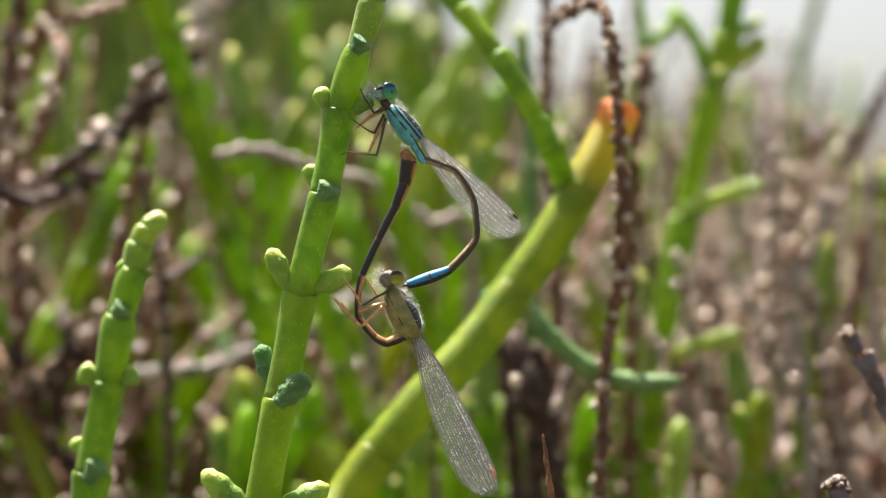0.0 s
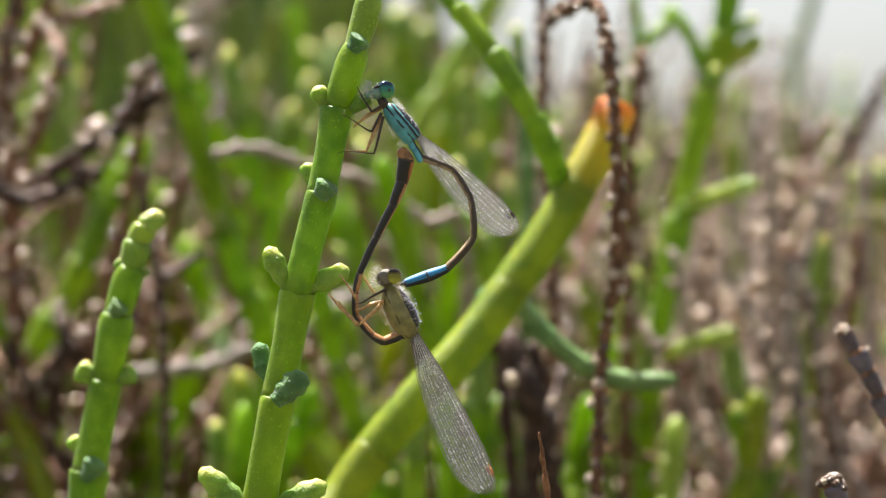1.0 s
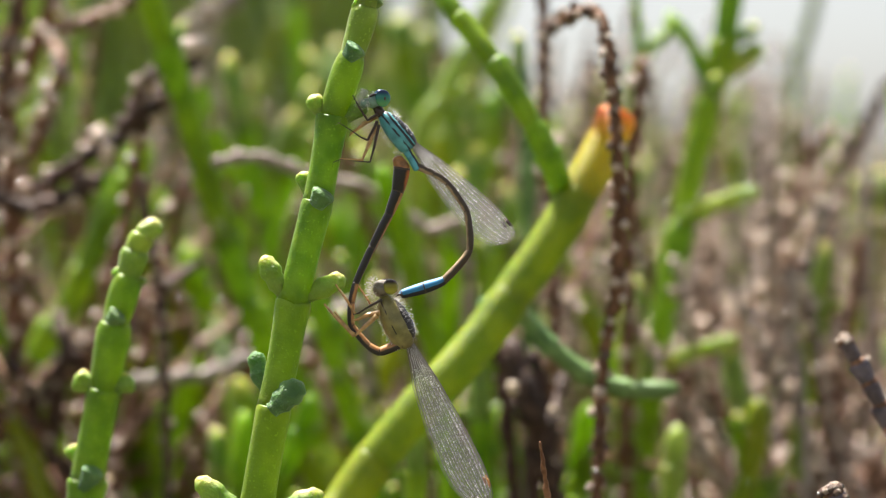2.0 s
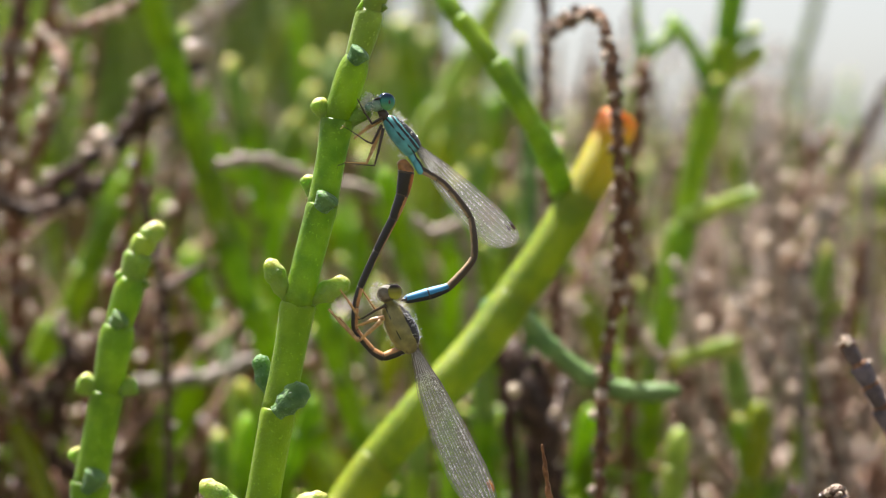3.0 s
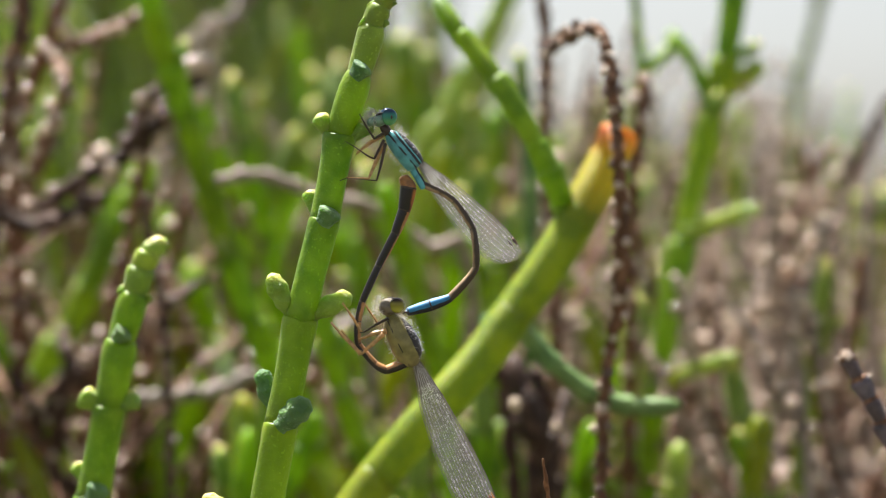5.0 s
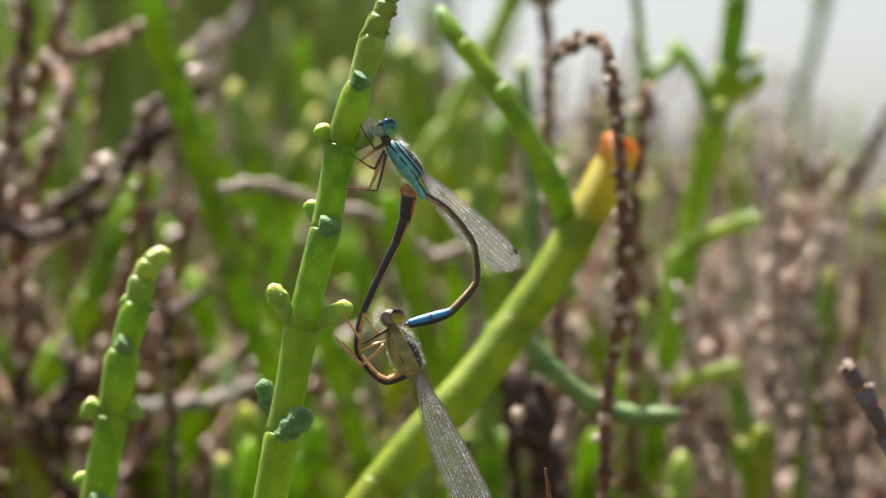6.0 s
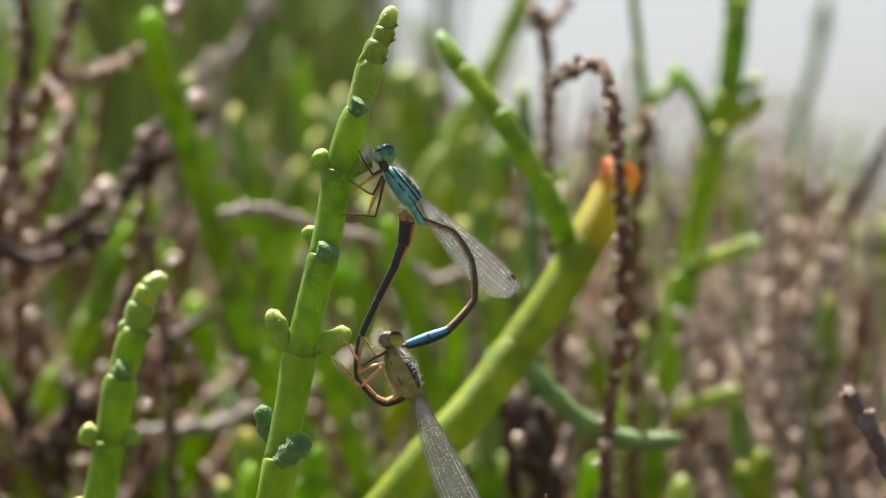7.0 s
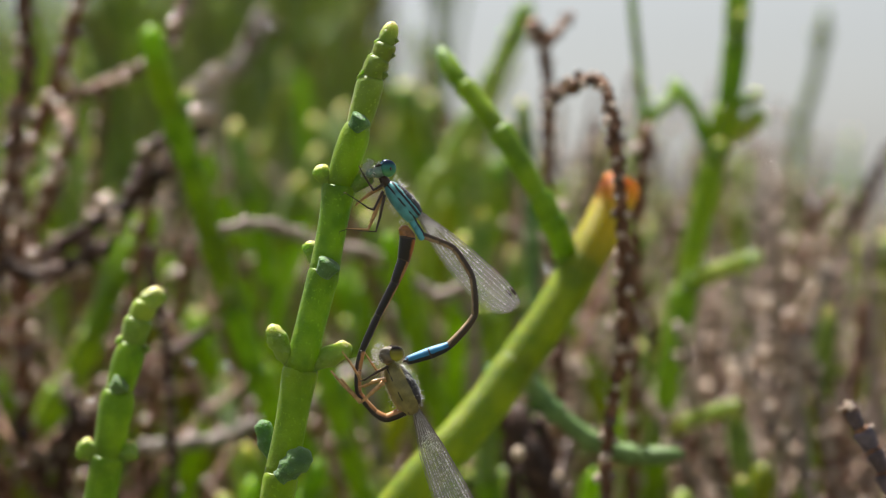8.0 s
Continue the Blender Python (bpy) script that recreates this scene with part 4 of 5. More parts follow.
    hang("hair", hair_mesh(rng, c + d * 0.02, d, 0.0024, 0.00145, 170, 0.0008, (-0.9, 0.9)), e, "white downy hair", "stuff")
    hang("hair", hair_mesh(rng, c - d * 0.12, d, 0.0020, 0.00140, 120, 0.0006, (2.6, 3.7)), e, "white downy hair", "stuff")
    hang("hair", hair_mesh(rng, v3((-0.00213, 0.00377)), Vector((0.1, 0, 1)), 0.0011, 0.0009, 220, 0.00055, (1.6, 4.6), 0.3), e, "greyish downy hair", "stuff")
    wing(e, (0.00151, -0.00220), (0.01025, -0.02037), 0.0042, -0.0002, -0.0002, rng, STIGMA_F, MEMBRANE_SHADED, 850)
    wing(e, (0.00126, -0.00233), (0.00981, -0.02037), 0.0042, 0.0005, 0.0010, rng, STIGMA_F, MEMBRANE_SHADED, 850)
    wing(e, (0.00138, -0.00227), (0.01007, -0.02018), 0.0041, 0.0008, 0.0016, rng, STIGMA_F, MEMBRANE_SHADED, 850)
    return e, rings, shin


male_ob, male_rings, male_tail = male()
female_ob, female_rings, female_shin = female()
# ---- the plants behind, one by one ----
def rooted(pts, dx=0.0, dy=0.03):
    """Carry a stem on down from its lowest shown point to the mud."""
    x, y, z = pts[0]
    return [(x + dx, y + dy, 0.0), (x + dx * 0.8, y + dy * 0.9, z * 0.45), (x + dx * 0.25, y + dy * 0.3, z * 0.85)] + list(pts)


GS = "green stems behind the pair"
DT = "dead twigs behind the pair"
glasswort("glasswort", "thick yellow-green glasswort stem leaning, orange at its top node",
          rooted([(-0.02112, 0.3350, 0.34490), (-0.01449, 0.3380, 0.35369), (-0.00887, 0.3400, 0.36151), (-0.00196, 0.3410, 0.36973), (0.00438, 0.3430, 0.37638), (0.00985, 0.3450, 0.38371), (0.01487, 0.3460, 0.39053), (0.01996, 0.3480, 0.39894), (0.02259, 0.3500, 0.40381), (0.02485, 0.3520, 0.40866)], -0.01),
          [(-0.02110, 0.3350, 0.34487), (-0.00811, 0.3400, 0.36177), (0.00988, 0.3450, 0.38418), (0.01900, 0.3470, 0.39838), (0.02483, 0.3520, 0.40864)], 0.00338, 0.00299, YELLOW, GS, 24, 0.0, AMBER, seed=3, tip=False, relief=0.12)
glasswort("glasswort", "bright green side stem forking from the yellow one", [(0.01836, 0.3510, 0.39521), (0.01663, 0.3470, 0.39893), (0.01468, 0.3450, 0.40335), (0.01076, 0.3450, 0.41064), (0.00669, 0.3470, 0.41700), (0.00152, 0.3500, 0.42370), (-0.00095, 0.3520, 0.42780)],
          [(0.01270, 0.3450, 0.40707), (0.00739, 0.3470, 0.41600), (0.00264, 0.3500, 0.42230), (-0.00095, 0.3520, 0.42780)], 0.00205, 0.00138, GREEN, GS, 20, 0.0, seed=4)
glasswort("glasswort", "dark green stem bending outward, sunlit along its top", [(0.00609, 0.3470, 0.38214), (0.00919, 0.3520, 0.38204), (0.01177, 0.3580, 0.38012), (0.01549, 0.3600, 0.37595), (0.02117, 0.3600, 0.37156), (0.02726, 0.3600, 0.36945), (0.03432, 0.3600, 0.36961)],
          [(0.01177, 0.3580, 0.38012), (0.01630, 0.3600, 0.37522), (0.02158, 0.3600, 0.37132), (0.02726, 0.3600, 0.36945), (0.03432, 0.3600, 0.36961)], 0.00162, 0.00138, WAXY, GS, 18, 0.0, seed=5, relief=0.8)
glasswort("glasswort", "tall green stem with long side shoots", rooted([(0.03697, 0.4600, 0.33786), (0.03863, 0.4500, 0.36567), (0.04332, 0.4500, 0.39204), (0.04751, 0.4500, 0.41124), (0.05081, 0.4500, 0.42435), (0.05239, 0.4500, 0.43643), (0.05315, 0.4500, 0.44850)], -0.01),
          [(0.03863, 0.4500, 0.36567), (0.04332, 0.4500, 0.39204), (0.04851, 0.4500, 0.41427), (0.05081, 0.4500, 0.42435), (0.05239, 0.4500, 0.43643), (0.05315, 0.4500, 0.44850)], 0.00335, 0.00240, GREEN, GS, 18, 0.6, seed=6, bud_len=2.4)
glasswort("glasswort_sprig", "small green glasswort side shoot", [(0.04852, 0.4520, 0.41535), (0.04504, 0.4500, 0.42335), (0.04149, 0.4500, 0.42838)], 0.006, 0.00130, 0.00132, GREEN, GS, 14, 0.0, seed=7)
glasswort("glasswort_sprig", "small green glasswort side shoot", [(0.05084, 0.4520, 0.41839), (0.05414, 0.4500, 0.42083), (0.05767, 0.4500, 0.42335)], 0.006, 0.00192, 0.00192, PALE, GS, 14, 0.0, seed=8)
glasswort("glasswort_sprig", "pale green side shoot, sunlit along its top", [(0.04362, 0.4500, 0.39305), (0.04699, 0.4300, 0.39529), (0.05389, 0.4250, 0.39764)], 0.006, 0.00150, 0.00140, PALE, GS, 16, 0.0, seed=9)
glasswort("glasswort_sprig", "pale green side shoot, sunlit along its top", [(0.03914, 0.4500, 0.36567), (0.04369, 0.4300, 0.36991), (0.05055, 0.4250, 0.37256)], 0.006, 0.00140, 0.00130, PALE, GS, 16, 0.0, seed=10)
glasswort("glasswort", "blurred bright green stem leaning back", rooted([(-0.02830, 0.4200, 0.36606), (-0.03347, 0.4200, 0.38217), (-0.03768, 0.4200, 0.39540), (-0.04236, 0.4200, 0.41143), (-0.04702, 0.4200, 0.42555), (-0.04981, 0.4200, 0.43682)], 0.01), 0.012, 0.00283, 0.00236, BRIGHT, GS, 14, 0.3, seed=11)
glasswort("glasswort", "green stem rising from below", rooted([(-0.01147, 0.4100, 0.35018), (-0.01470, 0.4100, 0.36131), (-0.01792, 0.4100, 0.37242), (-0.02021, 0.4100, 0.38167)], 0.01), 0.012, 0.00231, 0.00194, BRIGHT, GS, 14, 0.2, seed=12)
glasswort("glasswort", "slim green glasswort stem, blurred", rooted([(0.00057, 0.4200, 0.36227), (-0.00322, 0.4200, 0.37743), (-0.00652, 0.4200, 0.39068), (-0.00982, 0.4200, 0.40201)], 0.01), 0.012, 0.00246, 0.00198, BRIGHT, GS, 14, 0.3, seed=13)
glasswort("glasswort", "short upright green stem with a pale tip", rooted([(-0.00365, 0.3850, 0.33926), (-0.00374, 0.3850, 0.35148), (-0.00373, 0.3850, 0.36176)], 0.002, 0.0), 0.012, 0.00225, 0.00190, GREEN, GS, 16, 0.0, BUD, seed=14)
glasswort("glasswort", "slim green glasswort stem, blurred", rooted([(0.00995, 0.4600, 0.36491), (0.00839, 0.4600, 0.38150), (0.00528, 0.4600, 0.39289)], 0.0), 0.012, 0.00228, 0.00186, GREEN, GS, 14, 0.3, seed=15)
glasswort("glasswort", "broad green stem out of focus", rooted([(-0.07611, 0.4600, 0.35867), (-0.06773, 0.4600, 0.37736), (-0.06042, 0.4600, 0.39289), (-0.05364, 0.4600, 0.40633)], -0.02), 0.012, 0.00341, 0.00279, GREEN, GS, 14, 0.3, seed=16)
glasswort("glasswort", "tall hazy dull green glasswort stem", rooted([(0.09949, 0.7200, 0.38696), (0.10082, 0.7200, 0.41293), (0.10279, 0.7200, 0.43240), (0.10719, 0.7200, 0.44942), (0.10980, 0.7200, 0.46643)], 0.0), 0.016, 0.00420, 0.00170, DARKGREEN, GS, 12, 0.3, seed=17)
glasswort("glasswort", "slim green stem, thin at its top", rooted([(0.03294, 0.4500, 0.39835), (0.03397, 0.4500, 0.40648), (0.03500, 0.4500, 0.41460), (0.03553, 0.4500, 0.42273), (0.03513, 0.4500, 0.42984), (0.03433, 0.4500, 0.43694), (0.03354, 0.4500, 0.44608)], 0.0), 0.016, 0.00235, 0.00085, GREEN, GS, 14, 0.1, seed=18)
glasswort("glasswort_sprig", "thin green shoot arching over", [(0.03552, 0.4500, 0.41816), (0.03786, 0.4500, 0.42353), (0.04038, 0.4520, 0.42536), (0.04199, 0.4550, 0.42993)], 0.008, 0.00140, 0.00110, GREEN, GS, 12, 0.0, seed=22)
glasswort("glasswort", "short blue-green stem with a yellow tip", rooted([(0.01683, 0.4800, 0.40014), (0.01574, 0.4800, 0.41630), (0.01465, 0.4800, 0.42759)], 0.0), 0.012, 0.00227, 0.00162, BUDBLUE, GS, 12, 0.0, BUD, seed=19)
glasswort("glasswort", "leaning green stem out of focus", rooted([(-0.00438, 0.5000, 0.40239), (0.00067, 0.5000, 0.41585), (0.00741, 0.5000, 0.42818), (0.01357, 0.5000, 0.44048), (0.01692, 0.5000, 0.44830)], 0.0), 0.012, 0.00292, 0.00225, PALE, GS, 12, 0.0, seed=20)
glasswort("glasswort", "green stem with a yellow tip", rooted([(-0.00173, 0.5500, 0.39027), (-0.00420, 0.5500, 0.41251), (-0.00728, 0.5500, 0.42607), (-0.00888, 0.5500, 0.43530)], 0.0), 0.012, 0.00383, 0.00309, GREEN, GS, 12, 0.2, BUD, seed=21)

glasswort("glasswort", "broad pale grey-green stem, hazy", rooted([(0.04645, 0.6200, 0.35819), (0.04537, 0.6200, 0.37780), (0.04484, 0.6200, 0.39459)], 0.0, 0.01), 0.03, 0.00400, 0.00340, PALE, GS, 14, 0.0, seed=23)
glasswort("glasswort", "broad pale grey-green stem, hazy", rooted([(0.05373, 0.6400, 0.35680), (0.05304, 0.6400, 0.37704), (0.05206, 0.6400, 0.39221)], 0.0, 0.01), 0.03, 0.00380, 0.00320, PALE, GS, 14, 0.0, seed=24)
glasswort("glasswort", "short pale green stem with a round tip", rooted([(0.03314, 0.4400, 0.36458), (0.03275, 0.4400, 0.37155), (0.03237, 0.4400, 0.37931)], 0.0, 0.01), 0.014, 0.00190, 0.00180, PALE, GS, 14, 0.0, seed=25)

for k, (pts, w, mat) in enumerate((
        (((0.00277, 0.5600, 0.37244), (0.00239, 0.5600, 0.39638), (0.00201, 0.5600, 0.42466)), 0.0032, GREEN),
        (((0.00754, 0.6200, 0.36948), (0.00809, 0.6200, 0.39600), (0.00863, 0.6200, 0.43355)), 0.0035, PALE),
        (((0.01149, 0.5800, 0.37145), (0.01200, 0.5800, 0.39626), (0.01250, 0.5800, 0.41969)), 0.0033, GREEN),
        (((0.01852, 0.6800, 0.36653), (0.01728, 0.6800, 0.39561), (0.01618, 0.6800, 0.43147)), 0.0039, DARKGREEN),
        (((-0.01173, 0.6200, 0.36948), (-0.01129, 0.6200, 0.39600), (-0.01085, 0.6200, 0.43216)), 0.0035, PALE),
        (((-0.00282, 0.6600, 0.36751), (-0.00341, 0.6600, 0.39574), (-0.00400, 0.6600, 0.43867)), 0.0037, DARKGREEN))):
    glasswort("glasswort", "blurred glasswort stem against the haze", rooted(pts, 0.0, 0.01), 0.012, w, w * 0.76, mat, GS, 12, 0.5, BUD if k % 2 else None, seed=80 + k)

twig("dead_twig", "dead beaded twig crossing the orange node", [
    (rooted([(0.02165, 0.3450, 0.35339), (0.02239, 0.3450, 0.37368), (0.02424, 0.3430, 0.38621), (0.02400, 0.3400, 0.40086), (0.02336, 0.3400, 0.41231), (0.02256, 0.3420, 0.41927), (0.02161, 0.3440, 0.42262)], 0.0), 0.00100, 0.00092),
    ([(0.02161, 0.3440, 0.42262), (0.01971, 0.3500, 0.42302), (0.01745, 0.3600, 0.42230), (0.01543, 0.3800, 0.42159)], 0.00098, 0.00087)], BARK, DT, 31, 3, 1.2, paired=True)
clustered = twig("dead_twig", "upright dead twig with a clustered head", [
    (rooted([(0.01899, 0.4200, 0.38879), (0.01737, 0.4200, 0.40012), (0.01717, 0.4200, 0.41426), (0.01715, 0.4200, 0.42649), (0.01676, 0.4200, 0.43401)], 0.0), 0.00123, 0.00113),
    ([(0.01676, 0.4200, 0.43307), (0.01516, 0.4200, 0.43541), (0.01462, 0.4180, 0.43665)], 0.00123, 0.00142), ([(0.01676, 0.4200, 0.43307), (0.01893, 0.4200, 0.43541), (0.02153, 0.4250, 0.43916)], 0.00094, 0.00076)], BARK, DT, 32, 3, 1.1, paired=True)
twig("dead_twig", "short dead twig with a reddish tip", [(rooted([(0.03249, 0.4300, 0.39722), (0.03265, 0.4200, 0.40766), (0.03413, 0.4200, 0.42010)], 0.0), 0.00123, 0.00132)], BARK, DT, 33, 3, 1.2, paired=True)
twig("dead_twig", "dark dead branch slanting upward, tan fork near its tip", [
    (rooted([(-0.08036, 0.4400, 0.39273), (-0.07239, 0.4400, 0.39669), (-0.06566, 0.4350, 0.40065), (-0.05906, 0.4300, 0.40433), (-0.05419, 0.4300, 0.40723), (-0.04981, 0.4300, 0.41062), (-0.04591, 0.4300, 0.41469), (-0.04249, 0.4300, 0.41856), (-0.04296, 0.4300, 0.42342)], -0.02), 0.00183, 0.00165),
    ([(-0.04958, 0.4280, 0.41058), (-0.04792, 0.4280, 0.41367), (-0.04424, 0.4280, 0.41684)], 0.00153, 0.00140),
    ([(-0.05225, 0.4260, 0.40813), (-0.05058, 0.4260, 0.41554), (-0.04691, 0.4260, 0.41870)], 0.00140, 0.00128)], BARKDARK, DT, 34, 3, 1.55, loose=False, paired=True)
twig("dead_twig", "low dark branch with bleached scales on top", [(rooted([(-0.07769, 0.4200, 0.39073), (-0.06818, 0.4200, 0.39479), (-0.06080, 0.4150, 0.39691), (-0.05543, 0.4100, 0.39991)], -0.02), 0.00183, 0.00146)], BARKDARK, DT, 46, 3, 1.2, paired=True)
twig("dead_twig", "upright reddish brown beaded dead twig", [(rooted([(-0.07528, 0.4200, 0.39879), (-0.07431, 0.4200, 0.40543), (-0.07305, 0.4200, 0.41018), (-0.07227, 0.4200, 0.41492), (-0.07186, 0.4200, 0.42155), (-0.07022, 0.4200, 0.42819), (-0.07038, 0.4200, 0.43482), (-0.07063, 0.4200, 0.44429)], -0.035), 0.00165, 0.00153)], BARK, DT, 35, 3, 1.4, paired=True)
twig("dead_twig", "forked brown beaded dead twig", [
    (rooted([(-0.07362, 0.4300, 0.40748), (-0.07214, 0.4300, 0.41427), (-0.07017, 0.4300, 0.42009), (-0.06772, 0.4300, 0.42591), (-0.06624, 0.4300, 0.43076), (-0.06427, 0.4300, 0.43657), (-0.06230, 0.4300, 0.44530)], 0.0), 0.00153, 0.00134),
    ([(-0.06772, 0.4300, 0.42591), (-0.06218, 0.4320, 0.42621), (-0.05719, 0.4350, 0.42862), (-0.05178, 0.4350, 0.43126), (-0.04784, 0.4350, 0.43498), (-0.04537, 0.4400, 0.44429)], 0.00128, 0.00110),
    ([(-0.06675, 0.4300, 0.42445), (-0.06315, 0.4200, 0.41869), (-0.06478, 0.4200, 0.41395), (-0.06700, 0.4250, 0.40931), (-0.06927, 0.4300, 0.40358)], 0.00128, 0.00110)], BARK, DT, 36, 3, 1.55, loose=False, paired=True)
twig("dead_twig", "thin blackish twig with a bent pinkish side shoot", [
    (rooted([(-0.04422, 0.4000, 0.37892), (-0.04493, 0.4000, 0.38254), (-0.04572, 0.4000, 0.38797), (-0.04724, 0.4000, 0.39431), (-0.04767, 0.4000, 0.40019)], 0.0), 0.00105, 0.00085),
    ([(-0.04493, 0.4000, 0.38209), (-0.04154, 0.4050, 0.38432), (-0.03861, 0.4100, 0.38642)], 0.00095, 0.00085)], BARKDARK, DT, 47, 3, 0.9, loose=False, paired=True)
twig("dead_twig", "pale arching dead twig out of focus", [(rooted([(-0.06529, 0.6000, 0.39613), (-0.06173, 0.5800, 0.41969), (-0.05743, 0.5700, 0.43276), (-0.04824, 0.5600, 0.43720), (-0.04320, 0.5600, 0.44409), (-0.04041, 0.5600, 0.45285)], 0.0), 0.00252, 0.00214)], BARKGREY, DT, 45, 3, 1.0)
twig("dead_twig", "bleached grey dead twig lying across", [(rooted([(0.00455, 0.4400, 0.38627), (-0.00232, 0.4300, 0.39094), (-0.01185, 0.4250, 0.39773), (-0.02147, 0.4200, 0.40009), (-0.02557, 0.4175, 0.40187), (-0.02943, 0.4150, 0.40308), (-0.03361, 0.4125, 0.40315), (-0.03719, 0.4100, 0.40240)], 0.01), 0.00161, 0.00118)], BARKGREY, DT, 37, 4, 0.5)
twig("dead_twig", "bleached grey dead twig lying across", [(rooted([(-0.01358, 0.4500, 0.37318), (-0.02220, 0.4400, 0.37259), (-0.03077, 0.4350, 0.36956), (-0.03818, 0.4300, 0.36671), (-0.04444, 0.4250, 0.36614), (-0.05197, 0.4200, 0.36587)], 0.01), 0.00155, 0.00142)], BARKGREY, DT, 38, 4, 0.6)
twig("dead_twig", "dark crooked dead branch, forked", [
    (rooted([(-0.06154, 0.4300, 0.34386), (-0.06684, 0.4300, 0.35165), (-0.07000, 0.4300, 0.35942), (-0.07209, 0.4300, 0.36622), (-0.08068, 0.4400, 0.37040)], 0.01), 0.00155, 0.00126),
    ([(-0.07000, 0.4300, 0.35942), (-0.06531, 0.4300, 0.36720), (-0.06085, 0.4400, 0.37140), (-0.05412, 0.4500, 0.37379)], 0.00116, 0.00097), ([(-0.06684, 0.4300, 0.35165), (-0.06533, 0.4300, 0.36137), (-0.06452, 0.4300, 0.37011), (-0.06727, 0.4400, 0.37636)], 0.00116, 0.00097)], BARKDARK, DT, 39, 3, 1.25)
DS = "dead spikes in front"
spike("near dead spike of stacked purplish-grey bracts with a ragged pale tip", rooted([(0.04831, 0.2500, 0.36623), (0.04476, 0.2500, 0.37539), (0.04271, 0.2500, 0.37969), (0.04043, 0.2500, 0.38364)], 0.02, 0.0), 0.00132, 0.00092, 0.0024, DS, 40)
spike("dead spike with a ragged pale dry tip", rooted([(0.04489, 0.2700, 0.35740), (0.04396, 0.2700, 0.36169), (0.04253, 0.2700, 0.36585)], 0.01, 0.0), 0.00170, 0.00152, 0.0026, DS, 41)
twig("dead_twig", "dark bare forked dead branch", [
    (rooted([(0.08759, 0.5000, 0.33245), (0.07962, 0.5000, 0.34717), (0.07053, 0.5000, 0.36129), (0.06385, 0.5100, 0.37260)], 0.02), 0.00169, 0.00112),
    ([(0.07280, 0.5000, 0.35847), (0.08029, 0.5200, 0.37909), (0.08752, 0.5400, 0.40137), (0.09709, 0.5500, 0.41621)], 0.00124, 0.00111)], BARKDARK, DT, 42, 5, 0.6)
twig("dead_twig", "tan dead twig crowded with seed scales", [
    (rooted([(0.06853, 0.5000, 0.37313), (0.06910, 0.5000, 0.38443), (0.07047, 0.5000, 0.39572), (0.07364, 0.5000, 0.40361), (0.07794, 0.5000, 0.41038)], 0.01), 0.00150, 0.00120),
    ([(0.07118, 0.5050, 0.39567), (0.07608, 0.5050, 0.39794), (0.07837, 0.5050, 0.40192)], 0.00120, 0.00100), ([(0.06945, 0.5000, 0.38895), (0.06573, 0.5000, 0.39573), (0.06483, 0.5000, 0.40025)], 0.00120, 0.00100), ([(0.07364, 0.5000, 0.40339), (0.07195, 0.5000, 0.40813), (0.07275, 0.5000, 0.41152)], 0.00110, 0.00090)], BARK, DT, 48, 3, 1.5, loose=False, paired=True)
twig("dead_twig", "slim dark dead twig leaning outward", [(rooted([(0.07796, 0.5200, 0.37201), (0.08009, 0.5200, 0.38610), (0.08304, 0.5200, 0.40018), (0.08833, 0.5200, 0.41191), (0.09303, 0.5200, 0.42069)], 0.0), 0.00130, 0.00100)], BARKDARK, DT, 49, 3, 1.1, paired=True)
twig("dead_twig", "short tan dead shoots below the horizon", [
    (rooted([(0.05085, 0.5600, 0.39138), (0.05150, 0.5600, 0.40023), (0.05404, 0.5600, 0.40654), (0.05594, 0.5600, 0.41033)], 0.0), 0.00130, 0.00110), ([(0.05163, 0.5600, 0.40023), (0.04961, 0.5600, 0.40529), (0.04899, 0.5600, 0.40908)], 0.00110, 0.00100)], BARK, DT, 50, 3, 1.5, loose=False, paired=True)
twig("dead_spine", "thin purplish dry spine", [(rooted([(0.01280, 0.2750, 0.35786), (0.01242, 0.2750, 0.36098)], 0.001, 0.0), 0.00062, 0.00056), ([(0.01242, 0.2750, 0.36067), (0.01167, 0.2750, 0.36596), (0.01098, 0.2750, 0.37107)], 0.00056, 0.00019)], SCAR, DT, 43, 9, 0.0)
# dark wood added to stand for a hollow that holds only shade
shade_fill = twig("dead_twig", "dark dead wood added to fill a shaded hollow", [(rooted([(0.01972, 0.3950, 0.33947), (0.01769, 0.3900, 0.35085), (0.01519, 0.3870, 0.36086)], 0.0), 0.00147, 0.00147), ([(0.01549, 0.3860, 0.36078), (0.01406, 0.3850, 0.36411), (0.01232, 0.3850, 0.36932), (0.01057, 0.3880, 0.37522)], 0.00277, 0.00173), ([(0.01398, 0.3850, 0.35932), (0.01767, 0.3900, 0.36320), (0.01967, 0.3950, 0.36897)], 0.00132, 0.00088), ([(0.01250, 0.3920, 0.32480), (0.01425, 0.3920, 0.34171), (0.01468, 0.3920, 0.35592), (0.01361, 0.3920, 0.36478), (0.01157, 0.3920, 0.37275)], 0.0017, 0.0020), ([(0.01494, 0.3980, 0.32636), (0.01267, 0.3980, 0.34082), (0.01086, 0.3980, 0.35884), (0.00978, 0.3980, 0.36964), (0.00861, 0.3980, 0.37637)], 0.0014, 0.0013), ([(0.01760, 0.3970, 0.32384), (0.01802, 0.3970, 0.34097), (0.01800, 0.3970, 0.35536), (0.01593, 0.3970, 0.36702), (0.01467, 0.3970, 0.37285)], 0.0014, 0.0015)], BARKDARK, DT, 44, 5, 0.45)

